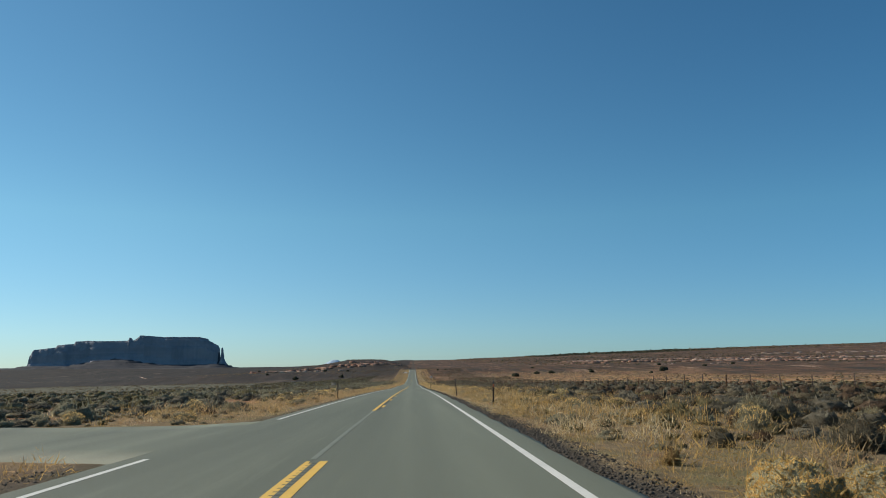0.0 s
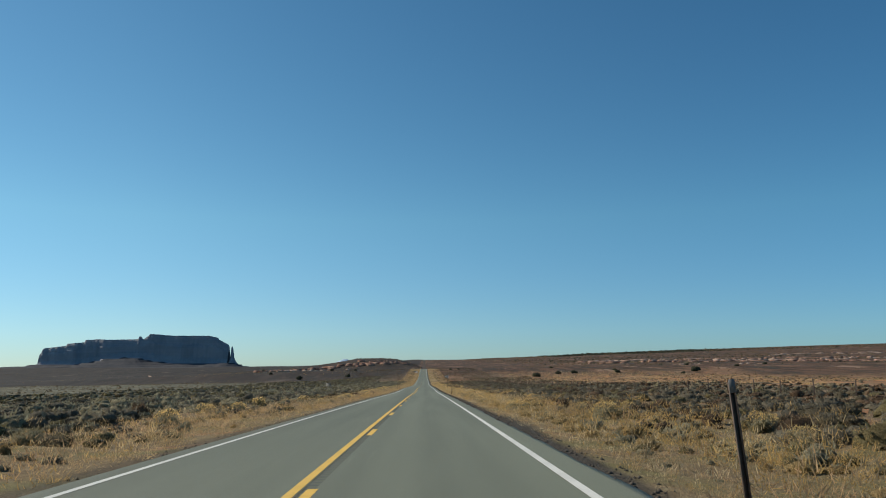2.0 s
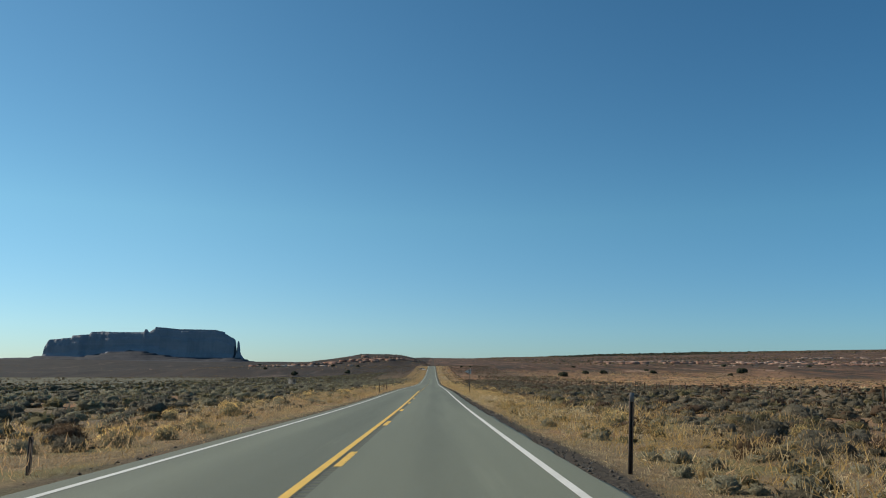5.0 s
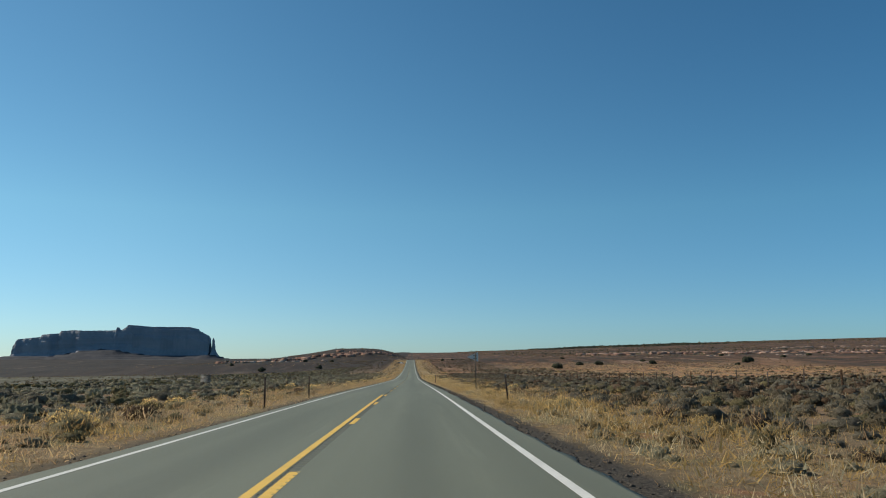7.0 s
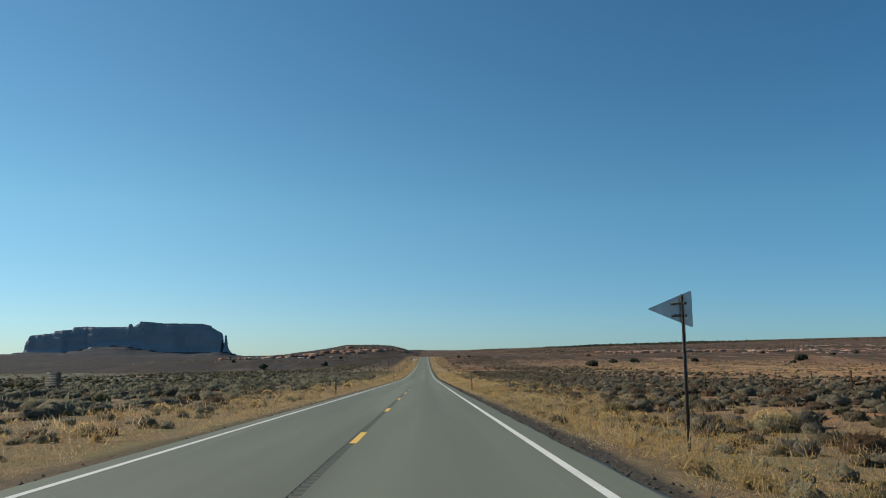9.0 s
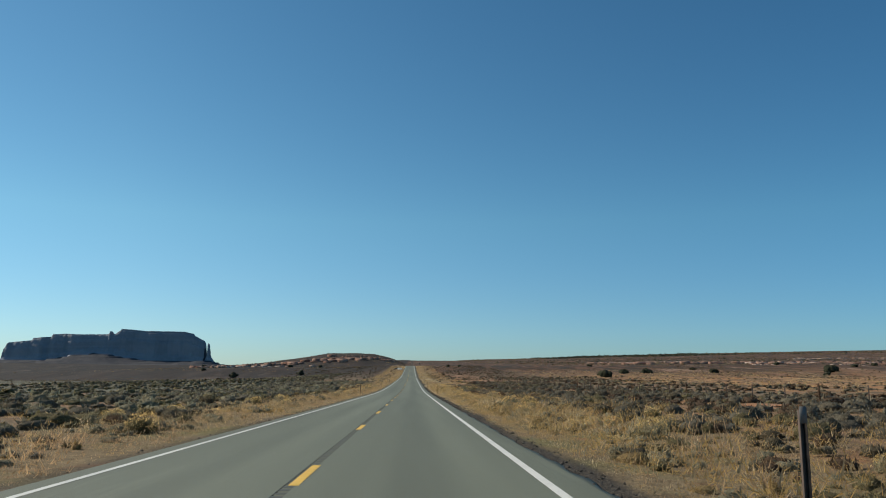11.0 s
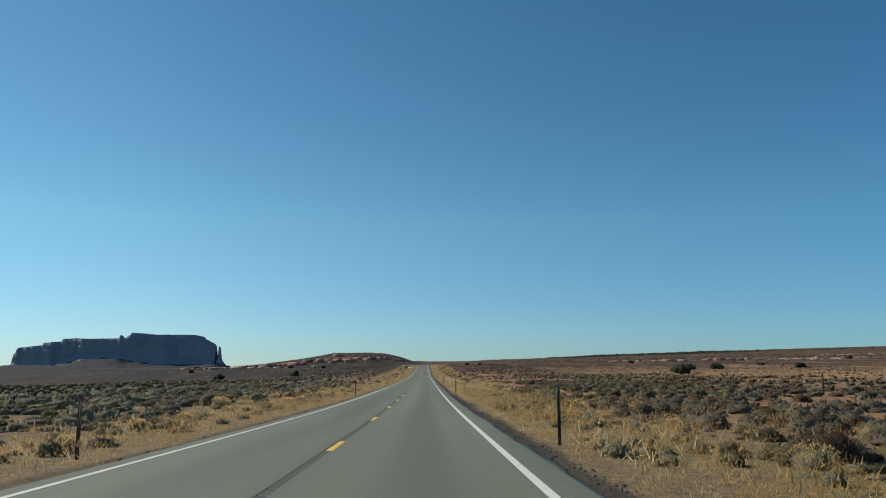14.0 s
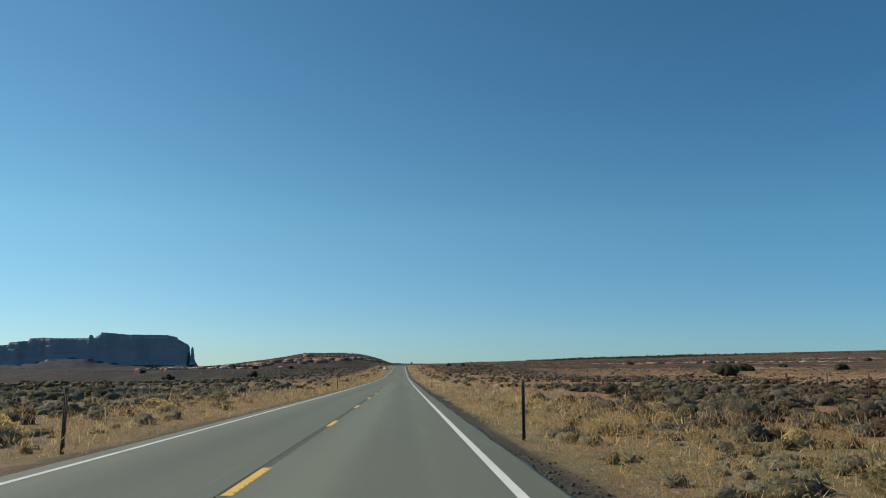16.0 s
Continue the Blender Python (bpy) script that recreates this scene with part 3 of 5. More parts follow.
def build_mesa():
    base = tagged(new("mesa"), "long flat-topped sandstone mesa in its own shade, haze blue painted in", "mesa")
    s = np.arange(-3900.0, -1200.0, 5.0)
    d = np.concatenate([np.arange(-1500.0, -300.0, 50.0), np.arange(-300.0, -90.0, 14.0), np.arange(-90.0, -56.0, 6.0), np.arange(-56.0, 50.0, 2.0), np.arange(50.0, 110.0, 20.0)])
    gs, gd = np.meshgrid(s, d)
    top = np.interp(gs, *TOP) + 1.5 * rough(gs / 14.0, gd / 40.0, 11)
    wall = np.clip((gs + 3268) / 8, 0, 1) * np.clip((-1670 - gs) / 6, 0, 1)
    bold = 1.0 + 1.6 * soften((-2700 - gs) / 300.0)
    front = bold * (8.0 * rough(gs / 150.0, gs * 0, 12) + 3.2 * rough(gs / 47.0, gs * 0, 13) + 1.2 * rough(gs / 19.0, gs * 0, 14))
    e = gd + front
    foot = np.interp(gs, [-3900, -3268, -2900, -1700, -1500, -1200], [30, 56, 42, 36, 24, 8])
    apron = foot * (0.05 + 0.95 * np.clip((gd + 1500) / 1400.0, 0, 1) ** 1.1)
    spur = np.interp(gs, [-3900, -3330, -3200, -2900, -2700, -2520, -2400, -2300, -2100, -1750, -1640, -1520, -1350], [0, 3, 14, 34, 74, 98, 92, 64, 30, 24, 36, 4, 0])
    talus = apron + spur * np.clip((e + 290) / 280.0, 0, 1) ** 1.2 + 2.5 * rough(gs / 60.0, gd / 40.0, 15)
    bed = (talus + 4 * rough(gs / 220.0, gd * 0, 19)) / 15.0
    talus = 15.0 * (np.floor(bed) + soften((bed - np.floor(bed) - 0.5) / 0.4)) - 4 * rough(gs / 220.0, gd * 0, 19)
    step = 0.16 * soften((e + 34) / 22.0) + 0.50 * soften((e + 8) / 4.0) + 0.26 * soften((e - 4) / 3.0) + 0.08 * soften((e - 14) / 4.0)
    z = np.where(top > talus, talus + (top - talus) * step * wall, talus)
    z = z - 40.0 * (1 - soften((gd + 1500) / 150.0)) - 50.0 * soften((gd - 60) / 40.0)
    v = np.stack([gs.ravel() * MESA_SIZE, MESA_Y + gd.ravel() * MESA_SIZE, (z.ravel() + 5) * MESA_SIZE - 5], 1)
    faces = sheet(len(s), len(d))
    low = (e.ravel()[faces].mean(1) < -62) | (wall.ravel()[faces].min(1) < 0.5)
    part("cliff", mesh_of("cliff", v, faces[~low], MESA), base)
    part("talus", mesh_of("talus", v, faces[low], TALUS), base, "terraced rubble slope below the cliff, haze and shade painted in")
    a = np.linspace(0, 2 * np.pi, 15)[:-1]
    hs = np.linspace(20, 201, 28)
    rad = np.interp(hs, [20, 80, 88, 135, 185, 197, 201], [46, 27, 18, 12.0, 8.5, 6.5, 0.5])
    off = np.interp(hs, [20, 88, 200], [14, 3, -3])
    ga, gh = np.meshgrid(a, hs)
    rr = rad[:, None] * (1 + 0.22 * rough(ga * 1.6, gh / 16.0, 16) + 0.1 * rough(ga * 4.0, gh / 6.0, 17))
    v = np.stack([(-1640 + off[:, None] + rr * np.cos(ga)).ravel() * MESA_SIZE, MESA_Y + (10 + rr * np.sin(ga)).ravel() * MESA_SIZE, (gh.ravel() + 5) * MESA_SIZE - 5], 1)
    n = len(a)
    f = [[j * n + i, j * n + (i + 1) % n, (j + 1) * n + (i + 1) % n, (j + 1) * n + i] for j in range(len(hs) - 1) for i in range(n)]
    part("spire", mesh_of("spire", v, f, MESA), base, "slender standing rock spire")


build_mesa()


def build_far_mountain():
    s, d = np.linspace(-160, 200, 60), np.linspace(-90, 90, 14)
    gs, gd = np.meshgrid(s, d)
    z = 60.0 * np.exp(-(gs / 75.0) ** 2) * soften(1 - np.abs(gd) / 95.0) + 3 * rough(gs / 25.0, gd / 30.0, 21)
    v = np.stack([gs.ravel() - 500, gd.ravel() + 4880, z.ravel()], 1)
    # Distance haze is painted as the rock's own pale blue.
    m, nt, bs = material("haze_pale_rock", 1.0, 0.0)
    nt.links.new(blend(nt, grain(nt, place(nt), 0.02), (0.34, 0.46, 0.58), (0.40, 0.50, 0.60)), bs.inputs["Base Color"])
    tagged(new("far_mountain", mesh_of("far_mountain", v, sheet(len(s), len(d)), m, True)), "mountain far beyond the hill, pale blue haze painted in", "mountain")


build_far_mountain()

# ---- plants ----


def twig_fan(n, r, h, width, seed):
    """Stems that rise from the root and spread, each a narrow three-sided sliver."""
    g = np.random.default_rng(seed)
    a, out = g.uniform(0, 2 * np.pi, n), np.sqrt(g.random(n)) * r * 0.95
    tip = np.stack([out * np.cos(a), out * np.sin(a), h * g.uniform(0.55, 1.05, n) * np.sqrt(np.maximum(0.1, 1 - (out / r / 1.1) ** 2))], 1)
    root = 0.12 * tip * np.array([1, 1, 0])
    side = np.stack([-np.sin(a), np.cos(a), 0 * a], 1) * width
    rad = np.stack([np.cos(a), np.sin(a), 0 * a], 1) * width
    v = np.stack([root - side, root + side, root + rad, tip], 1).reshape(-1, 3)
    b = 4 * np.arange(n)[:, None]
    f = np.concatenate([b + np.array([0, 1, 3]), b + np.array([1, 2, 3]), b + np.array([2, 0, 3])])
    return v, f


def blade_tuft(n, r, h, width, seed, lean=0.35):
    """Grass blades that fan out of one root, longest in the middle."""
    g = np.random.default_rng(seed)
    a, q = g.uniform(0, 2 * np.pi, n), np.sqrt(g.random(n))
    root = np.stack([0.55 * r * q * np.cos(a), 0.55 * r * q * np.sin(a), 0 * a], 1)
    hh = h * g.uniform(0.45, 1.1, n) * (1.05 - 0.45 * q)
    b = a + g.normal(size=n) * 0.7
    out = lean * (0.25 + q) * hh * g.uniform(0.4, 1.2, n)
    tip = root + np.stack([out * np.cos(b), out * np.sin(b), hh], 1)
    c = g.uniform(0, np.pi, n)
    side = np.stack([np.cos(c), np.sin(c), 0 * c], 1) * width * g.uniform(0.6, 1.3, n)[:, None]
    v = np.stack([root - side, root + side, tip], 1).reshape(-1, 3)
    return v, np.arange(3 * n).reshape(n, 3)


def mound(nr, na, r, h, seed, bumps=0.25, lobes=4):
    """The dense body of a plant: several merged lobes, widest a little above the ground."""
    g = np.random.default_rng(seed)
    la, lw = g.uniform(0, 2 * np.pi, lobes), g.uniform(0.1, 0.32, lobes)
    vs = []
    for i in range(nr):
        e = -0.35 + (np.pi / 2 + 0.35) * i / nr
        for j in range(na):
            a = 2 * np.pi * (j + 0.5 * (i % 2) + g.uniform(-0.2, 0.2)) / na
            q = 0.85 + np.sum(lw * np.maximum(0, np.cos(a - la)) ** 3) + bumps * g.uniform(-0.6, 0.5)
            z = h * (0.30 + 0.70 * math.sin(e)) * (1 + bumps * g.uniform(-0.7, 0.6)) if i else 0.0
            vs.append((r * math.cos(e) * q * math.cos(a), r * math.cos(e) * q * math.sin(a), max(z, 0.0)))
    vs.append((0, 0, h * g.uniform(0.85, 1.0)))
    fs = []
    for i in range(nr - 1):
        for j in range(na):
            p, q = i * na + j, i * na + (j + 1) % na
            fs += [(p, q, q + na), (p, q + na, p + na)]
    top = (nr - 1) * na
    fs += [(top + j, top + (j + 1) % na, len(vs) - 1) for j in range(na)]
    return np.array(vs), np.array(fs)


def sprigs(body, n, width, length, seed, upward=0.5):
    """Leafy twig ends that stand out of a plant's body, all over it, and break up its outline."""
    g = np.random.default_rng(seed)
    v, f = body
    a, b, c = v[f[:, 0]], v[f[:, 1]], v[f[:, 2]]
    nrm = np.cross(b - a, c - a)
    area = np.linalg.norm(nrm, axis=1)
    nrm = nrm / (area[:, None] + 1e-9)
    nrm *= np.where(np.sum(nrm * (a - np.array([0, 0, 0.1])), axis=1) < 0, -1, 1)[:, None]
    pick = g.choice(len(f), n, p=area / area.sum())
    s, t = np.sqrt(g.random(n))[:, None], g.random(n)[:, None]
    base = a[pick] * (1 - s) + b[pick] * s * (1 - t) + c[pick] * s * t
    out = nrm[pick] + np.array([0, 0, upward]) + 0.75 * g.normal(size=(n, 3))
    out /= np.linalg.norm(out, axis=1)[:, None]
    size = g.uniform(0.4, 1.3, n)[:, None]
    side = np.cross(out, g.normal(size=(n, 3)))
    side *= width * size / (np.linalg.norm(side, axis=1)[:, None] + 1e-9)
    foot = base - out * length * 0.25
    vv = np.stack([foot - side, foot + side, base + out * length * size], 1).reshape(-1, 3)
    vv[:, 2] = np.maximum(vv[:, 2], 0.0)
    return vv, np.arange(3 * n).reshape(n, 3)


def grown(body, leaves):
    """Body and leaves as one template, with how far out on the plant each corner lies."""
    v, f = joined([body, leaves])
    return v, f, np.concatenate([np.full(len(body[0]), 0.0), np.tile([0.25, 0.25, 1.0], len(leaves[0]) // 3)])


def brush(nr, na, n, r, h, width, length, seed, bumps=0.34, upward=0.5):
    """A small heart, coloured darker as inner shade, and leafy twig ends in several layers round it."""
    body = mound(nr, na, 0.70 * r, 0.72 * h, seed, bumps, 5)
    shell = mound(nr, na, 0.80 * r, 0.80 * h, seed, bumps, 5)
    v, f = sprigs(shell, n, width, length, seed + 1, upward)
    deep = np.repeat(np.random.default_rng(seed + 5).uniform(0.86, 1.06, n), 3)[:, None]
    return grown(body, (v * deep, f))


def fuzzy(n, r, h, width, length, seed, upward=0.6):
    """A soft clump of fine stalks that point every way and fill the whole of it."""
    v, f = sprigs(mound(4, 9, 0.9 * r, 0.85 * h, seed, 0.35, 4), n, width, length, seed + 1, upward)
    deep = np.repeat(np.random.default_rng(seed + 5).uniform(0.7, 1.1, n), 3)[:, None]
    return v * deep, f, np.tile([0.5, 0.5, 1.0], n)


def tussock(n, r, h, width, seed, lean=1.0):
    v, f = blade_tuft(n, r, h, width, seed, lean)
    return v, f, np.tile([0.4, 0.4, 1.0], n)


def attributed(me, **values):
    for key, value in values.items():
        me.attributes.new(key, "FLOAT", "POINT").data.foreach_set("value", np.asarray(value, dtype=np.float32))
    return me


def on_pavement(x, y):
    side = (y > 14.5 - 2.5 * np.exp(np.minimum(0.5, (x + 5.0) / 2.4))) & (y < 24.7 + 2.5 * np.exp(np.minimum(0.5, (x + 5.0) / 2.4))) & (x < -4) & (x > -78)
    return ((x > EDGE_L - 0.3) & (x < EDGE_R + 0.3)) | side


def strewn(n, x0, x1, y0, y1, seed, clump=0.0, scale=12.0):
    """Places in a stretch of land, off the pavement, thinned where the soil lies bare."""
    g = np.random.default_rng(seed)
    x, y = g.uniform(x0, x1, n), g.uniform(y0, y1, n)
    keep = ~on_pavement(x, y) & (bareness(x, y) < g.uniform(0.1, 1.2, n))
    if clump:
        f = rough(x / scale, y / scale, seed % 17) + 0.5 * rough(x / scale * 2.7, y / scale * 2.7, seed % 13)
        keep &= f + g.uniform(-0.4, 0.4, n) > clump - 0.5
    return x[keep], y[keep], g


def patchy(x, y, hues, seed, g, mix=0.3, scale=6.0):
    """A tone for each plant: neighbours tend to share one."""
    p = 0.5 + 0.5 * (0.65 * rough(x / scale, y / scale / 1.5, seed) + 0.5 * rough(x / scale * 2.9, y / scale * 2.3, seed + 1))
    p = np.where(g.random(len(x)) < mix, g.random(len(x)), p)
    return np.asarray(hues)[np.clip((p * len(hues)).astype(int), 0, len(hues) - 1)]


def scatter(name, templates, zones, mat, label, category, tones, stretch=0.25, sink=0.03):
    """Many plants of one sort as one mesh that nobody could count."""
    vs, fs, hue, tip, n = [], [], [], [], 0
    for count, x0, x1, y0, y1, lo, hi, clump, scale, hues, seed in zones:
        xs, ys, g = strewn(count, x0, x1, y0, y1, seed, clump, scale)
        scales = lo + (hi - lo) * g.random(len(xs)) ** 1.7
        tone = (patchy(xs, ys, hues, seed, g) + 0.5) / tones
        zs = ground(xs, ys) - sink
        kind = g.integers(0, len(templates), len(xs))
        turn = g.uniform(0, 2 * np.pi, len(xs))
        tall = 1 + stretch * g.uniform(-1, 1, len(xs))
        for k, (v, f, t) in enumerate(templates):
            w = np.where(kind == k)[0]
            if not len(w):
                continue
            c, s = np.cos(turn[w])[:, None], np.sin(turn[w])[:, None]
            sc = scales[w][:, None]
            x = (v[None, :, 0] * c - v[None, :, 1] * s) * sc + xs[w][:, None]
            y = (v[None, :, 0] * s + v[None, :, 1] * c) * sc + ys[w][:, None]
            z = v[None, :, 2] * sc * tall[w][:, None] + zs[w][:, None]
            vs.append(np.stack([x, y, z], 2).reshape(-1, 3))
            fs.append((f[None] + (np.arange(len(w)) * len(v))[:, None, None]).reshape(-1, 3) + n)
            hue.append(np.repeat(tone[w], len(v)))
            tip.append(np.tile(t, len(w)))
            n += len(w) * len(v)
    me = mesh_of(name, np.concatenate(vs), np.concatenate(fs), mat, True)
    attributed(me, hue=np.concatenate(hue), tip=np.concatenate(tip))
    return tagged(new(name, me), label, category, kind="stuff")


# tones of BRUSH: 0 dark brown, 1 dark olive, 2 grey, 3 olive, 4 pale grey-green, 5 yellow-green, 6 straw, 7 rust
# tones of GRASS: 0 straw, 1 pale straw, 2 pinkish tan, 3 golden, 4 yellow-green, 5 grey dead, 6 rust
YN = 480
near_grass = [tussock(44, 0.42, 0.20, 0.0042, 30 + k, 1.1) for k in range(8)]
mid_grass = [tussock(17, 0.46, 0.26, 0.013, 50 + k, 1.2) for k in range(8)]
far_grass = [tussock(8, 0.6, 0.42, 0.05, 70 + k, 1.2) for k in range(8)]
grass_clump = [fuzzy(42, 0.38, 0.33, 0.0074, 0.088, 180 + 2 * k) for k in range(10)]
near_brush = [brush(3, 6, 61, 0.46, 0.38, 0.026, 0.085, 100 + 2 * k) for k in range(8)]
mid_brush = [brush(3, 6, 22, 0.50, 0.38, 0.05, 0.11, 120 + 2 * k) for k in range(8)]
far_brush = [brush(2, 4, 5, 0.56, 0.43, 0.09, 0.16, 140 + 2 * k, 0.4) for k in range(8)]
dot_brush = [brush(1, 6, 5, 0.62, 0.52, 0.12, 0.3, 160 + 2 * k, 0.45) for k in range(8)]

scatter("verge_grass", near_grass, [(3600, 3.2, 6.8, 6, YN, 0.5, 1.2, -0.8, 4, (1, 4, 0, 3, 2, 1, 3, 5), 201), (1200, 6.4, 11.5, 6, YN, 0.5, 1.25, -0.3, 5, (4, 0, 4, 2, 5, 6, 4), 202)],
        GRASS, "dry straw-coloured grass along the highway's verge", "grass", 7, 0.3)
scatter("grass_clumps", grass_clump, [(5200, 3.55, 7.4, 6, YN, 0.8, 1.9, -0.6, 4, (2, 4, 1, 4, 0, 3, 4, 6, 2), 231), (2300, 2.98, 3.9, 6, YN, 0.3, 0.75, -0.7, 4, (5, 1, 2, 5), 235), (4200, 6.8, 13, 6, YN, 0.7, 1.8, -0.4, 5, (4, 0, 4, 2, 5, 6, 4), 232), (5600, -10.2, -5.5, 6, YN, 0.7, 1.6, -0.8, 4, (2, 6, 0, 2, 5, 6, 2), 233), (1500, -14, -9, 6, YN, 0.6, 1.5, -0.1, 5, (5, 4, 0, 1), 234)],
        GRASS, "soft clumps of dry grass and low weeds on the verges", "grass", 7, 0.35)
scatter("rusty_grass", near_grass, [(2200, -9.2, -5.35, 6, YN, 0.4, 1.15, -0.7, 4, (2, 6, 5, 6, 2, 6, 5), 203)], GRASS, "rust-tinged dry grass along the highway's verge", "grass", 7, 0.3)
scatter("bunch_grass", mid_grass, [(6500, 9, 26, 8, YN, 0.6, 1.5, -0.2, 6, (4, 3, 2, 5, 0, 1, 6), 204), (4200, -17, -8.0, 8, YN, 0.6, 1.4, -0.4, 6, (0, 5, 2, 4, 1, 5), 205), (2200, 22, 50, 20, 560, 0.7, 1.4, 0.1, 9, (4, 5, 5, 0, 2), 206), (1600, -34, -15, 20, 560, 0.7, 1.4, 0.1, 9, (4, 5, 0, 4), 207)],
        GRASS, "tufts of dry bunch grass between the shrubs", "grass", 7, 0.3)
scatter("distant_grass", far_grass, [(3600, 3.4, 16, YN, 1000, 0.8, 1.5, 0.1, 8, (0, 3, 2, 1), 208), (3800, -17, -5.4, YN, 1000, 0.8, 1.5, 0.0, 8, (0, 3, 2, 6), 209), (6000, 60, 220, 20, 800, 0.9, 1.9, 0.2, 14, (3, 3, 0, 2, 6), 210)],
        GRASS, "golden dry grass on the open plain", "grass", 7, 0.3)
scatter("verge_brush", near_brush, [(2300, 4.0, 7.4, 6, YN, 0.3, 1.0, 0.05, 5, (5, 3, 5, 7, 6, 3, 5, 1), 229), (1500, 6.2, 10, 6, YN, 0.3, 0.9, -0.1, 6, (5, 3, 6, 1, 3, 0, 5), 211), (3000, 8.2, 15.5, 10, YN, 0.5, 1.6, -0.3, 7, (1, 2, 3, 2, 1, 2, 0), 212), (1900, -14, -7.0, 8, YN, 0.35, 1.05, -0.15, 6, (4, 5, 3, 2, 6, 4, 2, 5), 213)],
        BRUSH, "olive and grey-brown brush behind the verge grass", "shrub", 8, 0.3)
scatter("brush_cover", mid_brush, [(6200, 14, 38, 15, 530, 0.6, 1.8, -0.3, 8, (1, 2, 0, 1, 2, 1, 3), 214), (6600, -36, -11.5, 15, 530, 0.6, 1.8, -0.4, 8, (1, 4, 3, 2, 4, 2, 4, 2), 215)],
        BRUSH, "rounded grey-brown brush growing close together", "shrub", 8, 0.35)
scatter("plain_brush", far_brush, [(5200, 36, 78, 20, 640, 0.6, 1.7, -0.05, 10, (1, 0, 2, 0, 6), 216), (6000, 70, 230, 20, 900, 0.5, 1.4, 0.05, 16, (0, 1, 0, 2), 217), (8600, -110, -34, 20, 760, 0.7, 1.9, -0.35, 12, (2, 4, 3, 2, 2, 4), 218),
                                   (3000, 8, 60, 520, 1100, 0.7, 1.7, -0.05, 12, (0, 1, 2, 0), 219), (3400, -110, -9, 520, 1150, 0.7, 1.7, -0.1, 12, (0, 2, 1, 0), 220)],
        BRUSH, "low dark brush scattered over the sandy plain", "shrub", 8, 0.35)
scatter("distant_brush", dot_brush, [(6500, 170, 800, 150, 1500, 0.8, 2.2, 0.0, 40, (0, 1, 0), 221), (4500, -330, -100, 80, 900, 0.7, 1.8, -0.3, 40, (2, 1, 1, 0), 228), (2000, -800, -250, 250, 1700, 1.0, 2.4, -0.2, 40, (0, 1, 0), 222), (5500, 250, 2500, 1300, 3900, 2.6, 8.0, 0.0, 120, (0, 1), 223), (2600, -1800, -60, 1500, 3800, 1.6, 4.0, 0.0, 120, (0, 0, 1), 224),
                                     (1800, -300, -5, 1000, 1400, 0.8, 2.0, 0.0, 20, (0, 1, 7), 225), (900, 5, 260, 1000, 1700, 1.0, 2.4, 0.1, 20, (0, 1), 226), (1300, 250, 3400, 4100, 4900, 9.0, 20.0, 0.4, 160, (1, 0), 227)],
        BRUSH, "dark brush dotted over the distant slopes", "shrub", 8, 0.35)


scatter("far_junipers", dot_brush, [(1500, 700, 1700, 4250, 4850, 9.0, 21.0, 0.15, 220, (0, 1), 241), (700, 1700, 3400, 4250, 4850, 8.0, 15.0, 0.45, 160, (0, 1), 242), (500, 320, 1300, 2300, 3600, 5.0, 9.0, 0.0, 120, (0, 1), 243), (900, 260, 1500, 1000, 2300, 2.0, 5.5, 0.1, 90, (0, 1), 244)],
        JUNIPER, "dark junipers dotted over the far slope and skyline", "trees", 8, 0.35)


def build_gravel():
    """Loose stones along the broken edge of the pavement."""
    g = np.random.default_rng(90)
    x = np.concatenate([EDGE_R + 0.10 + 0.85 * g.random(2600) ** 1.2, EDGE_R + 0.10 + 0.55 * g.random(6000) ** 1.6, EDGE_L - 0.14 - 0.4 * g.random(1200) ** 1.5, g.uniform(-14, -5.2, 2600)])
    y = np.concatenate([g.uniform(6, 30, 2600), g.uniform(30, 450, 6000), g.uniform(6, 440, 1200), g.uniform(6, 14.3, 2600)])
    keep = ~on_pavement(x, y) | (np.arange(len(x)) < 9800)
    x, y = x[keep], y[keep]
    size = 0.4 + 1.1 * g.random(len(x)) ** 2.5
    corner = np.array([(1, 0, 0), (0, 1, 0), (-1, 0, 0), (0, -1, 0), (0, 0, 0.8), (0, 0, -0.3)])
    v = corner[None] * g.uniform(0.7, 1.3, (len(x), 6, 3)) * (np.where(y < 30, 0.03, 0.033) * size)[:, None, None] + np.stack([x, y, ground(x, y)], 1)[:, None]
    faces = np.array([(0, 1, 4), (1, 2, 4), (2, 3, 4), (3, 0, 4), (1, 0, 5), (2, 1, 5), (3, 2, 5), (0, 3, 5)])
    f = (faces[None] + 6 * np.arange(len(x))[:, None, None]).reshape(-1, 3)
    tagged(new("gravel", mesh_of("gravel", v.reshape(-1, 3), f, GRAVEL)), "loose grey gravel along the pavement's broken edge", "gravel", kind="stuff")


build_gravel()


# ---- things beside the road ----


def shrub_thing(name, label, parts, group, category="shrub"):
    base = tagged(new(name), label, category, group)
    for pname, data in parts:
        tagged(part(pname, data, base), kind="stuff")
    return base


def plant(proto, x, y, sx, sz, turn):
    ob = copy_thing(proto, pose(0, 0, 0))
    ob.matrix_basis = pose(x, y, float(ground(x, y)) - 0.03, 0, 0, turn) @ Matrix.Diagonal((sx, sx, sz, 1))


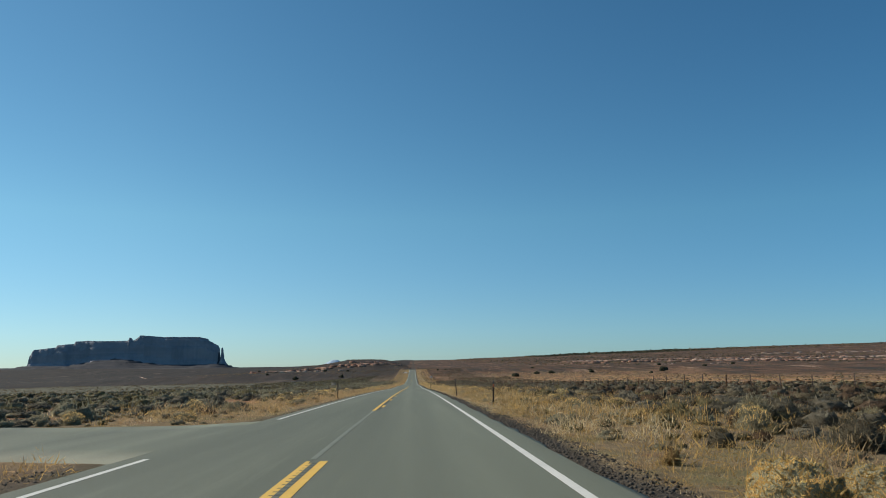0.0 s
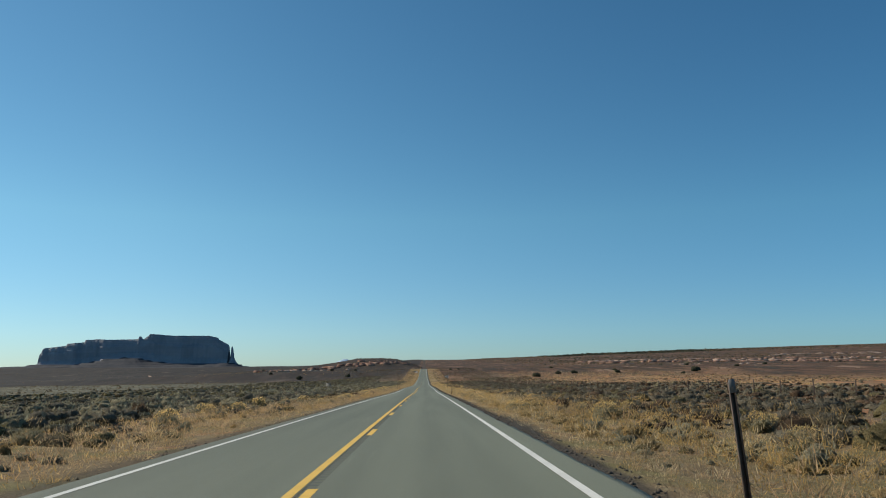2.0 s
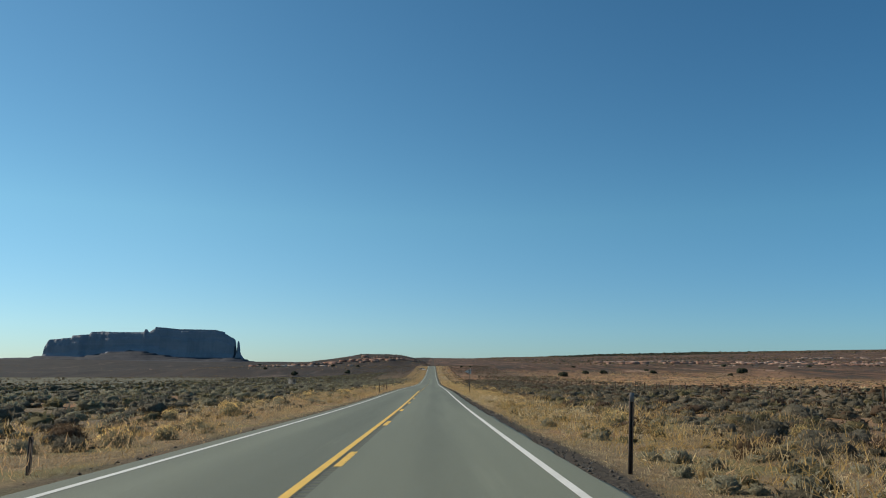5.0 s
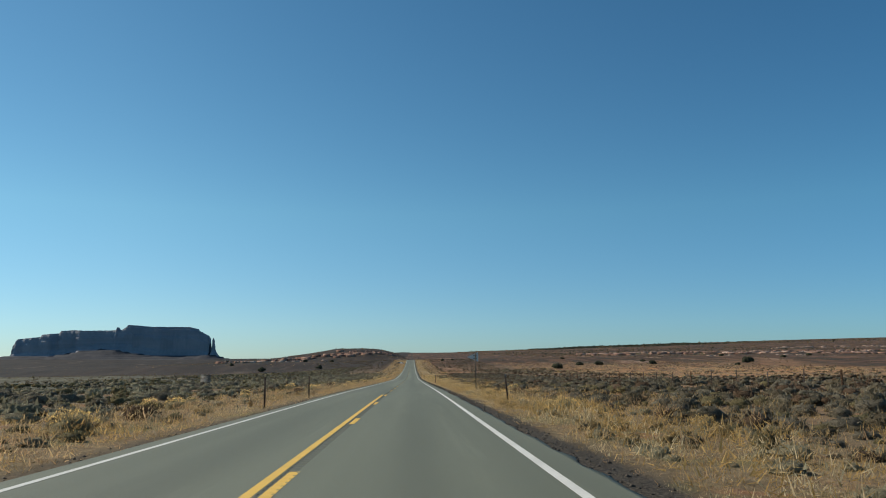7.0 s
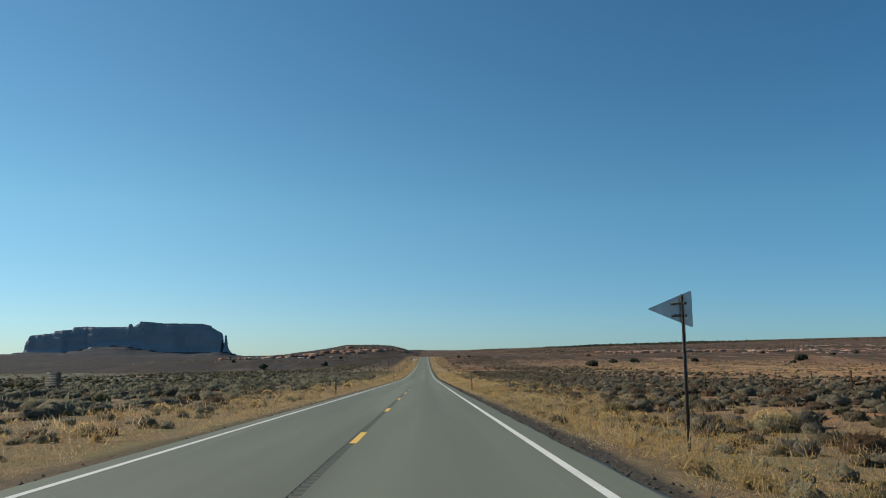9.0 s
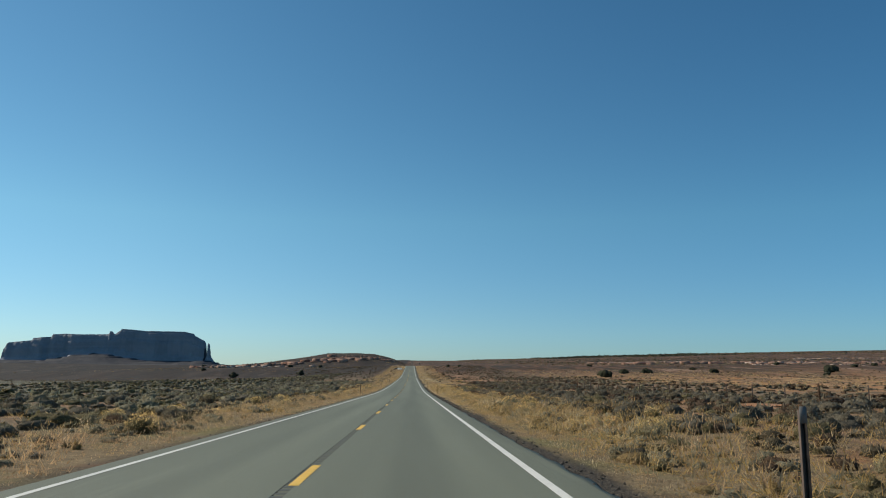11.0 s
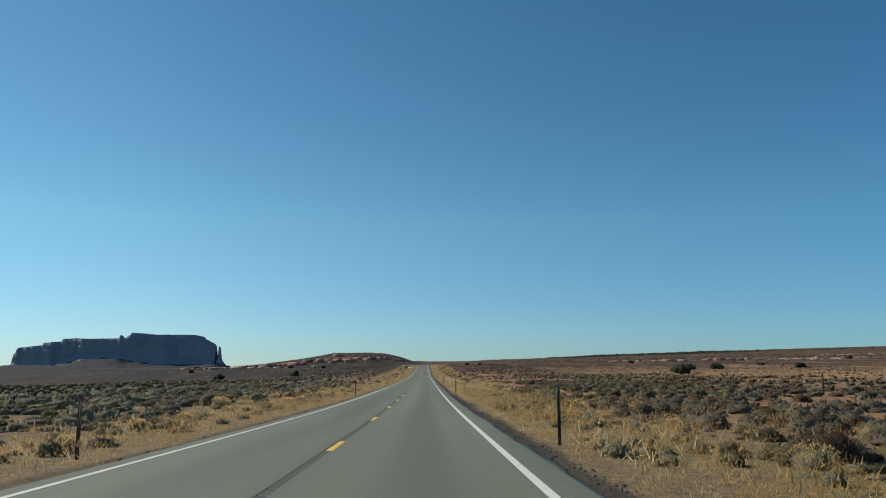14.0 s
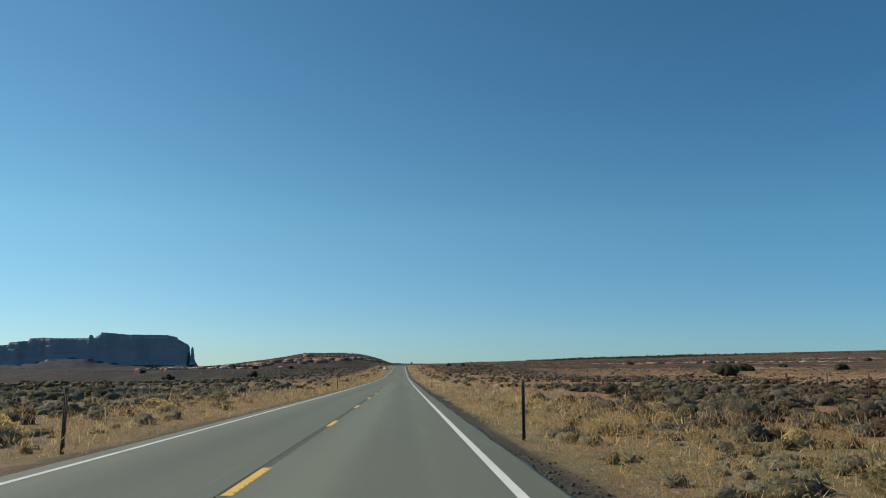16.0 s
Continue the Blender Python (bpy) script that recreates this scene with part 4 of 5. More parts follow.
def plant_row(protos, n, zones, seed, lo, hi):
    """Copies of single plants set out along the verges."""
    g = np.random.default_rng(seed)
    per = n // len(zones)
    for x0, x1, y0, y1 in zones:
        for k in range(per):
            x, y = g.uniform(x0, x1), y0 + (y1 - y0) * (k + g.random()) / per
            if on_pavement(np.array([x]), np.array([y]))[0]:
                x = abs(x) + 4.0
            s = lo + (hi - lo) * g.random() ** 1.6
            plant(protos[int(g.integers(0, len(protos)))], x, y, s, s * g.uniform(0.85, 1.15), g.uniform(0, 360))


def clear_protos(protos):
    for proto in protos:
        for ch in list(proto.children):
            bpy.data.objects.remove(ch)
        bpy.data.objects.remove(proto)


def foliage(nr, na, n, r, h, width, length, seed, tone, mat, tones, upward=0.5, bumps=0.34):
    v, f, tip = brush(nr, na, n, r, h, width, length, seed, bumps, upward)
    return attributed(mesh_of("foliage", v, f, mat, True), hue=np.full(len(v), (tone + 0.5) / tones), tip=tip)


def sage_protos():
    out = []
    for k, tone in enumerate((4, 2, 4, 2)):
        fol = foliage(3, 9, 560, 0.5, 0.50, 0.0085, 0.115, 300 + 2 * k, tone, BRUSH, 8)
        stem = mesh_of("twigwork", *twig_fan(30, 0.5, 0.62, 0.004, 310 + k), BARK)
        out.append(shrub_thing("sagebrush", "grey-green sagebrush growing in red sand", (("foliage", fol), ("twigwork", stem)), "sagebrush by the road"))
    return out


def rabbit_protos():
    out = []
    for k, tone in enumerate((5, 3, 5, 6)):
        fol = foliage(3, 9, 480, 0.45, 0.46, 0.008, 0.12, 320 + 2 * k, tone, BRUSH, 8, 0.8)
        body = mound(5, 11, 0.40, 0.45, 320 + 2 * k, 0.34, 5)
        body = (body[0] + np.array([0, 0, 0.02]), body[1][len(body[1]) // 3:])
        blo = attributed(mesh_of("bloom", *sprigs(body, 420, 0.008, 0.04, 340 + k, 0.8), BLOOM), tip=np.ones(1260))
        stem = mesh_of("twigwork", *twig_fan(24, 0.42, 0.52, 0.004, 345 + k), BARK)
        out.append(shrub_thing("rabbitbrush", "rabbitbrush with faded yellow blooms on the verge", (("foliage", fol), ("bloom", blo), ("twigwork", stem)), "rabbitbrush by the road"))
    return out


def gold_protos():
    """Rabbitbrush in full seed: knobbly golden heads packed over the whole dome."""
    out = []
    for k in range(2):
        v, f = mound(9, 22, 0.40, 0.45, 352 + k, 0.2, 7)
        fol = attributed(mesh_of("foliage", v, f, BRUSH, True), hue=np.full(len(v), 6.5 / 8), tip=np.full(len(v), 0.9))
        seeds = sprigs((v, f[44:]), 3000, 0.011, 0.034, 356 + k, 0.3)
        bloom = attributed(mesh_of("bloom", *seeds, BLOOM), tip=np.ones(len(seeds[0])))
        out.append(shrub_thing("rabbitbrush", "rounded rabbitbrush packed with golden seed heads", (("foliage", fol), ("bloom", bloom), ("twigwork", mesh_of("twigwork", *twig_fan(20, 0.38, 0.42, 0.005, 358 + k), BARK))), "rabbitbrush by the road"))
    return out


def dark_protos():
    out = []
    for k, tone in enumerate((0, 1, 0, 2)):
        fol = foliage(3, 9, 560, 0.5, 0.50, 0.0085, 0.115, 360 + 2 * k, tone, BRUSH, 8)
        stem = mesh_of("twigwork", *twig_fan(34, 0.52, 0.58, 0.004, 370 + k), BARK)
        out.append(shrub_thing("brush", "rounded dark twiggy brush on bare red sand", (("foliage", fol), ("twigwork", stem)), "dark brush by the road"))
    return out


def weed_protos():
    out = []
    for k in range(3):
        fol = foliage(3, 7, 160, 0.24, 0.40, 0.005, 0.13, 380 + 2 * k, 7, BRUSH, 8, 1.2, 0.5)
        stem = mesh_of("twigwork", *twig_fan(60, 0.33, 0.62, 0.004, 390 + k), RUST)
        out.append(shrub_thing("dry_weed", "rust-brown dried weed at the verge", (("foliage", fol), ("twigwork", stem)), "dry weeds by the road", "weed"))
    return out


Y0, Y1 = 10, 480
SAGES, RABBITS, GOLDS, BRUSHES, WEEDS = sage_protos(), rabbit_protos(), gold_protos(), dark_protos(), weed_protos()
plant_row(SAGES, 90, ((9, 16, Y0, Y1), (-15, -9, Y0, Y1)), 301, 0.6, 1.5)
plant_row(RABBITS, 160, ((5.2, 10.5, Y0, Y1), (-12, -7.4, Y0, Y1)), 302, 0.7, 1.35)
plant_row(BRUSHES, 150, ((6.8, 13, Y0, Y1), (7.5, 14, Y0, Y1), (-14, -8.5, Y0, Y1)), 303, 0.6, 1.5)
plant_row(WEEDS, 120, ((4.0, 8, Y0, Y1), (-9, -6.0, Y0, Y1)), 304, 0.5, 1.0)
# plants that stand out
STANDOUT = ((GOLDS, 4.1, 8.5, 1.02, 1.15), (GOLDS, 4.85, 8.2, 1.0, 1.05), (SAGES, 10.0, 22.6, 1.35, 1.9), (SAGES, 11.2, 23.0, 1.5, 1.5), (BRUSHES, 9.2, 21.6, 0.9, 1.0), (BRUSHES, 6.7, 17.0, 0.6, 0.6), (BRUSHES, 7.6, 16.8, 0.6, 0.65), (WEEDS, 4.1, 12.3, 1.0, 0.9),
            (BRUSHES, 7.3, 95.0, 0.78, 1.2), (BRUSHES, 6.1, 101.0, 0.7, 1.0), (BRUSHES, 8.6, 94.6, 1.0, 1.1), (RABBITS, 4.5, 94.0, 1.0, 1.05), (RABBITS, 5.2, 94.6, 0.8, 0.9), (RABBITS, 5.0, 97.0, 0.8, 0.9),
            (BRUSHES, 6.15, 150.5, 0.75, 0.95), (BRUSHES, 7.9, 151.5, 0.85, 0.95), (SAGES, -8.8, 152.5, 0.8, 0.9), (SAGES, -8.0, 153.0, 0.85, 0.9), (RABBITS, -7.3, 154.0, 0.9, 1.0), (RABBITS, -6.9, 156.0, 0.8, 0.9), (SAGES, -6.6, 158.5, 0.7, 0.8),
            (RABBITS, 4.5, 117.7, 0.8, 0.85), (WEEDS, 4.0, 118.2, 0.9, 0.8), (BRUSHES, 7.0, 118.3, 0.55, 0.6), (SAGES, 9.7, 122.0, 1.3, 1.2), (SAGES, 10.8, 122.4, 1.3, 1.2),
            (GOLDS, 6.2, 325.2, 1.0, 0.8), (GOLDS, 5.3, 324.2, 0.8, 0.7), (GOLDS, 7.0, 325.8, 0.8, 0.8), (RABBITS, 4.6, 387.6, 0.95, 0.65), (RABBITS, 5.5, 386.2, 0.8, 0.6), (SAGES, 7.6, 421.5, 1.15, 1.2), (BRUSHES, 6.7, 424.0, 0.45, 0.5), (BRUSHES, 8.2, 420.8, 0.65, 0.75), (RABBITS, 6.2, 224.0, 0.9, 0.9), (RABBITS, 7.0, 223.0, 1.0, 0.9), (BRUSHES, -8.3, 352.0, 0.85, 0.9), (BRUSHES, 7.6, 444.5, 0.9, 1.0), (BRUSHES, 8.4, 445.2, 1.1, 1.1), (BRUSHES, 9.4, 444.6, 1.1, 1.0), (BRUSHES, 10.5, 446.0, 1.2, 1.0), (BRUSHES, 11.5, 445.4, 1.1, 1.0),
            (GOLDS, 9.0, 451.5, 0.7, 0.9), (BRUSHES, -12.0, 461.0, 0.75, 0.9), (BRUSHES, -11.0, 460.0, 0.55, 0.8), (RABBITS, 6.0, 434.5, 0.9, 0.8), (BRUSHES, 10.2, 436.5, 1.0, 0.8))
for n, (protos, x, y, sx, sz) in enumerate(STANDOUT):
    plant(protos[n % len(protos)], x, y, sx, sz, 40.0 * n)
for protos in (SAGES, RABBITS, GOLDS, BRUSHES, WEEDS):
    clear_protos(protos)


def u_channel(h, w, mat, lip=0.012):
    """A steel U-channel post with flanges."""
    d, t = w * 0.45, 0.005
    v, f = boxes([(-w / 2 + lip, w / 2 - lip, -t, t, 0, h), (-w / 2 + lip - t, -w / 2 + lip + t, -d, -t, 0, h), (w / 2 - lip - t, w / 2 - lip + t, -d, -t, 0, h),
                  (-w / 2, -w / 2 + lip, -d - t, -d, 0, h), (w / 2 - lip, w / 2, -d - t, -d, 0, h)])
    return mesh_of("channel", v, f, mat)


CHANNEL = u_channel(1.6, 0.075, POSTMETAL)
PLATE = mesh_of("reflector", *boxes([(-0.036, 0.036, -0.046, -0.042, 1.48, 1.63), (-0.006, 0.006, -0.05, -0.046, 1.55, 1.562)]), CAP)


AMBER_PLATE = mesh_of("reflector", *boxes([(-0.036, 0.036, -0.046, -0.042, 1.30, 1.46), (-0.006, 0.006, -0.05, -0.046, 1.37, 1.382)]), AMBER)


def marker_post(x, y, h=1.25, tilt=0.0):
    base = tagged(new("marker_post"), "rusty steel channel marker post standing in verge grass", "post", "marker posts")
    base.matrix_basis = pose(x, y, float(ground(x, y)) - (1.6 - h), 0, tilt, 8)
    channel = part("channel", CHANNEL, base)
    if x > 0:
        part("reflector", PLATE, channel, "small grey reflector plate")
    if 0 < y < 40:
        part("reflector", AMBER_PLATE, channel, "faded orange reflector plate")


for x, y, h, tilt in ((3.9, 38, 1.25, 1), (3.5, 62.6, 1.4, -5), (3.2, 148, 1.25, 3), (4.35, 224.2, 1.4, -5), (3.6, 306, 1.2, 0), (3.4, 397.5, 1.25, 0), (3.25, 452.5, 1.3, 0), (3.6, 516, 1.25, 0), (3.6, 590, 1.25, 0),
                      (-5.6, 57.5, 1.15, 0), (-6.3, 148, 0.6, 0), (-5.9, 222, 1.25, 0), (-5.9, 235.5, 1.25, 0), (-6.1, 297, 1.2, 0), (-6.3, 395.6, 1.25, 0), (-5.9, 450.5, 1.25, 0), (-6.2, 516, 1.2, 0), (-6.2, 590, 1.2, 0)):
    marker_post(x, y, h, tilt)


def build_stock_panel():
    """Two stout posts with weathered boards between them, out in the brush."""
    x, y = -32.0, 312.0
    base = tagged(new("board_panel"), "grey weathered board panel between two dark wooden posts", "board panel")
    base.matrix_basis = pose(x, y, float(ground(x, y)) - 0.1, 0, 0, -34)
    for px in (-0.55, 0.55):
        v, f = boxes([(px - 0.09, px + 0.09, -0.09, 0.09, 0, 1.75), (px - 0.07, px + 0.07, -0.07, 0.07, 1.75, 1.8)])
        part("post", mesh_of("post", v, f, WOODPOST), base)
    for k in range(6):
        z = 0.55 + 0.2 * k
        v, f = boxes([(-1.15, 1.15, -0.125, -0.095, z, z + 0.175)])
        part("board", mesh_of("board", v, f, PALEBOARD), base)


build_stock_panel()


def build_sign():
    x, y = 6.15, 263.2
    gz = float(ground(x, y))
    base = tagged(new("road_sign"), "triangular pennant road sign, bare metal back, on a steel post", "road sign")
    base.location = (x, y, gz)
    h = -1.60 - gz
    part("post", u_channel(h, 0.085, STEEL), base, "dark steel channel post")
    bm = bmesh.new()
    tip, up, low, zc, r = (-0.85, 0), (0.25, 0.457), (0.25, -0.457), -1.95 - gz, 0.045
    ring = []
    pts = [Vector(tip), Vector(low), Vector(up)]
    for i, p in enumerate(pts):
        a, b = (pts[i - 1] - p).normalized(), (pts[(i + 1) % 3] - p).normalized()
        cut = r * 1.4
        for k in range(5):
            t = k / 4
            q = (p + a * cut) * (1 - t) ** 2 + p * 2 * t * (1 - t) + (p + b * cut) * t ** 2
            ring.append(q)
    lo = [bm.verts.new((q.x, 0.010, q.y + zc)) for q in ring]
    hi = [bm.verts.new((q.x, 0.014, q.y + zc)) for q in ring]
    bm.faces.new(lo)
    bm.faces.new(hi[::-1])
    for i in range(len(ring)):
        j = (i + 1) % len(ring)
        bm.faces.new((lo[j], lo[i], hi[i], hi[j]))
    me = bpy.data.meshes.new("panel")
    bm.to_mesh(me)
    bm.free()
    me.materials.append(GALV)
    part("panel", me, base, "bare aluminium pennant panel")
    for dz in (0.14, -0.16):
        v, f = boxes([(-0.20, 0.11, -0.022, 0.008, zc + dz - 0.028, zc + dz + 0.028), (-0.26, -0.16, -0.03, 0.009, zc + dz - 0.04, zc + dz + 0.012)])
        part("bracket", mesh_of("bracket", v, f, STEEL), base, "steel mounting bracket")
        v, f = boxes([(-0.012, 0.012, -0.06, 0.0, zc + dz - 0.012, zc + dz + 0.012)])
        part("bolt", mesh_of("bolt", v, f, STEEL), base)


build_sign()


def build_far_sign():
    """A small sign on the skyline where the road tops the rise."""
    x, y = 6.9, 1003.0
    base = tagged(new("road_sign"), "small dark road sign on a post at the road's crest", "road sign")
    base.location = (x, y, float(ground(x, y)) - 0.1)
    part("post", u_channel(3.2, 0.12, STEEL), base, "dark steel channel post")
    v, f = boxes([(-0.6, 0.6, -0.03, -0.005, 2.0, 3.4), (-0.55, 0.55, -0.005, 0.0, 2.05, 3.35)])
    part("panel", mesh_of("panel", v, f, STEEL), base, "dark panel seen against the sky")


build_far_sign()


def parked_car(x, y, turn, paint, label):
    """A parked car: body drawn from its side outline, glass house, roof, wheels and lamps."""
    base = tagged(new("parked_car"), label, "car", "parked cars")
    base.matrix_basis = pose(x, y, float(ground(x, y)) - 0.03, 0, 0, turn)

    def drawn(name, outline, half, mat, inset=0.0, label=""):
        bm = bmesh.new()
        sides = []
        for side in (-1, 1):
            sides.append([bm.verts.new((side * (half - inset * max(0.0, (z - 0.9) / 0.6)), yy, z)) for yy, z in outline])
        bm.faces.new(sides[0])
        bm.faces.new(sides[1][::-1])
        for i in range(len(outline)):
            j = (i + 1) % len(outline)
            bm.faces.new((sides[0][j], sides[0][i], sides[1][i], sides[1][j]))
        bmesh.ops.recalc_face_normals(bm, faces=bm.faces)
        bmesh.ops.bevel(bm, geom=list(bm.edges), offset=0.05, segments=2, affect="EDGES", clamp_overlap=True)
        me = bpy.data.meshes.new(name)
        bm.to_mesh(me)
        bm.free()
        me.materials.append(mat)
        return part(name, me, base, label)

    drawn("body", [(-2.2, 0.35), (-2.25, 0.62), (-2.15, 0.9), (-1.1, 1.0), (1.5, 1.02), (2.2, 0.95), (2.25, 0.55), (2.15, 0.32)], 0.9, paint)
    drawn("window", [(-1.15, 0.98), (-0.45, 1.46), (1.35, 1.46), (1.85, 1.0)], 0.82, CARGLASS, 0.16, "dark tinted glass")
    drawn("roof", [(-0.45, 1.45), (-0.3, 1.53), (1.2, 1.53), (1.38, 1.45)], 0.72, paint)
    a = np.linspace(0, 2 * np.pi, 19)[:-1]
    for sx in (-0.82, 0.82):
        for wy in (-1.4, 1.4):
            for name, rr, x0, x1, mat in (("tyre", 0.33, sx - 0.1, sx + 0.1, TYRE), ("rim", 0.2, sx - 0.11, sx + 0.11, GALV)):
                v = np.concatenate([np.stack([np.full(18, xx), wy + rr * np.cos(a), 0.33 + rr * np.sin(a)], 1) for xx in (x0, x1)] + [np.array([(x0, wy, 0.33), (x1, wy, 0.33)])])
                f = [(i, (i + 1) % 18, 18 + (i + 1) % 18) for i in range(18)] + [(i, 18 + (i + 1) % 18, 18 + i) for i in range(18)] + [((i + 1) % 18, i, 36) for i in range(18)] + [(18 + i, 18 + (i + 1) % 18, 37) for i in range(18)]
                if name == "tyre":
                    wheel = part("tyre", mesh_of("tyre", v, f, mat), base)
                else:
                    part("rim", mesh_of("rim", v, f, mat), wheel)
    for lx in (-0.68, 0.68):
        part("headlight", mesh_of("headlight", *boxes([(lx - 0.16, lx + 0.16, -2.26, -2.12, 0.66, 0.82)]), REFLECTOR), base)


parked_car(-8.1, 825.0, 20, CARWHITE, "white car parked on the dirt beside the highway")
parked_car(-10.4, 828.0, -12, CARDARK, "dark car parked on the dirt beside the highway")

# right-of-way fence: steel posts, each a thing, and the strands between them
FENCE_X, GAP = 29.5, 5.6
TPOST = mesh_of("fence_post", *boxes([(-0.05, 0.05, -0.008, 0.008, -0.3, 1.42), (-0.009, 0.009, -0.065, -0.008, -0.3, 1.42)]), POSTMETAL)
WPOST = mesh_of("fence_post", *boxes([(-0.055, 0.055, -0.055, 0.055, -0.3, 1.42), (-0.045, 0.045, -0.045, 0.045, 1.42, 1.45)]), WOODPOST)
fg = np.random.default_rng(77)
fence_ys = []
for n in range(112):
    y = 6 + GAP * n + fg.uniform(-0.5, 0.5)
    x = FENCE_X + 0.4 * math.sin(y / 60)
    wood = n % 5 == 2
    ob = new("fence_post", WPOST if wood else TPOST)
    tagged(ob, "weathered wooden fence post with wire strands" if wood else "thin rusty steel fence post holding wire strands", "fence post", "fence posts")
    ob.matrix_world = pose(x, y, float(ground(x, y)), fg.uniform(-2, 2), fg.uniform(-3, 3), fg.uniform(-10, 10))
    fence_ys.append((x, y))
for hgt in (0.35, 0.62, 0.9, 1.15):
    pieces = []
    for (xa, ya), (xb, yb) in zip(fence_ys, fence_ys[1:]):
        t = np.linspace(0, 1, 4)
        za, zb = float(ground(xa, ya)) + hgt, float(ground(xb, yb)) + hgt
        z = za + (zb - za) * t - 0.03 * 4 * t * (1 - t)
        ring = [np.stack([xa + (xb - xa) * t + dx, ya + (yb - ya) * t, z + dz], 1) for dx, dz in ((-0.003, 0), (0.003, 0), (0, 0.005))]
        v = np.stack(ring, 1).reshape(-1, 3)
        f = [[3 * i + k, 3 * i + (k + 1) % 3, 3 * i + 3 + (k + 1) % 3, 3 * i + 3 + k] for i in range(3) for k in range(3)]
        pieces.append((v, np.array(f)))
    tagged(new("fence_wire", mesh_of("fence_wire", *joined(pieces), STEEL)), "thin barbed wire strand between fence posts", "fence wire", "fence wires")


def juniper(x, y, r, h, seed):
    base = tagged(new("juniper_tree"), "dark green bushy juniper standing alone on the plain", "tree", "junipers")
    base.location = (x, y, float(ground(x, y)) - 0.1)
    g = np.random.default_rng(seed)
    clumps, limbs = [], []
    for k in range(15):
        a, q = g.uniform(0, 2 * np.pi), g.random() ** 0.6
        up = h * (0.05 + 0.62 * g.random() * (1 - 0.55 * q))
        size = r * g.uniform(0.34, 0.5)
        body = mound(4, 8, size, min(size * 1.3, h - up), seed * 31 + k, 0.4, 4)
        v, f = joined([body, sprigs(body, 60, 0.03 * r, 0.12 * r, seed * 31 + k + 7, 0.6)])
        at = np.array([0.72 * r * q * math.cos(a), 0.72 * r * q * math.sin(a), up])
        clumps.append((v + at, f))
        top = at + np.array([0, 0, 0.3 * size])
        w = 0.035 * r
        limbs.append((np.array([(-w, 0, 0), (w, -w, 0), (w, w, 0), tuple(top)]), np.array([(0, 1, 3), (1, 2, 3), (2, 0, 3)])))
    v, f = joined(clumps)
    crown = attributed(mesh_of("crown", v, f, JUNIPER, True), tip=np.zeros(len(v)))
    part("crown", crown, base)
    part("trunk", mesh_of("trunk", *joined(limbs), BARK), base)


for n, (x, y, r, h) in enumerate(((84, 630, 3.4, 3.4), (240, 732, 4.5, 4.4), (-135, 890, 3.4, 5.6), (-125, 1100, 2.8, 3.2), (-91, 1072, 2.8, 3.0), (28.5, 905, 1.7, 2.4), (37.5, 910, 1.6, 2.0), (113.8, 709, 2.4, 3.2),
                                  (168, 721, 2.6, 2.4), (130, 720, 3.2, 3.2), (185, 800, 2.0, 2.0), (215, 690, 2.0, 2.0), (290, 900, 2.6, 2.6), (330, 860, 2.4, 2.2), (140, 900, 2.0, 2.0), (400, 950, 3.0, 2.6), (-79, 849, 2.9, 5.0),
                                  (-190, 1010, 2.6, 2.8), (-230, 1160, 3.0, 3.4))):
    juniper(x, y, r, h, 400 + n)


def rock_rows(cx, cy, length, rows, lo, hi, seed, slope, label, mat, apart=9.0, fill=0.62):
    """A broken step of flat-lying sandstone: rows of weathered blocks along the slope, each row a part."""
    g = np.random.default_rng(seed)
    base = tagged(new("rock_ledge"), label, "rock ledge", "rock ledges")
    for k in range(rows):
        pieces, s, tall = [], -length / 2 + g.uniform(0, 20), 0.36 * min(lo + hi, 17.0) * 0.5 * g.uniform(0.7, 1.1)
        while s < length / 2:
            w = lo + (hi - lo) * g.random() ** 1.5
            here = rough(np.array(s / (6.0 * hi)), np.array(3.7 * k), seed) * 0.5 + 0.5
            if here < fill + 0.12 * g.normal():
                x, y = cx + s, cy + slope * s + k * apart + 0.35 * apart * float(rough(np.array(s / (3.0 * hi)), np.array(9.1 * k), seed + 1))
                h, d, a = tall * g.uniform(0.55, 1.15), tall * g.uniform(1.6, 2.6), g.uniform(-0.2, 0.2)
                ring = np.array([(-0.5, -0.5), (0.5, -0.5), (0.5, 0.5), (-0.5, 0.5)]) * np.array([w, d])
                lv = []
                for q, z in ((1.0, -0.6), (1.06, 0.6), (0.94, 1.0)):
                    p = ring * q * g.uniform(0.85, 1.15, (4, 2))
                    lv.append(np.stack([x + p[:, 0] * math.cos(a) - p[:, 1] * math.sin(a), y + p[:, 0] * math.sin(a) + p[:, 1] * math.cos(a), np.full(4, float(ground(x, y)) + z * h) + h * g.uniform(-0.12, 0.12, 4)], 1))
                f = [[4 * r + i, 4 * r + (i + 1) % 4, 4 * r + 4 + (i + 1) % 4, 4 * r + 4 + i] for r in range(2) for i in range(4)] + [[8, 9, 10, 11]]
                pieces.append((np.concatenate(lv), np.array(f)))
            s += w * g.uniform(0.9, 1.1)
        if pieces:
            tagged(part("rock_bed", mesh_of("rock_bed", *joined(pieces), mat), base), kind="stuff")


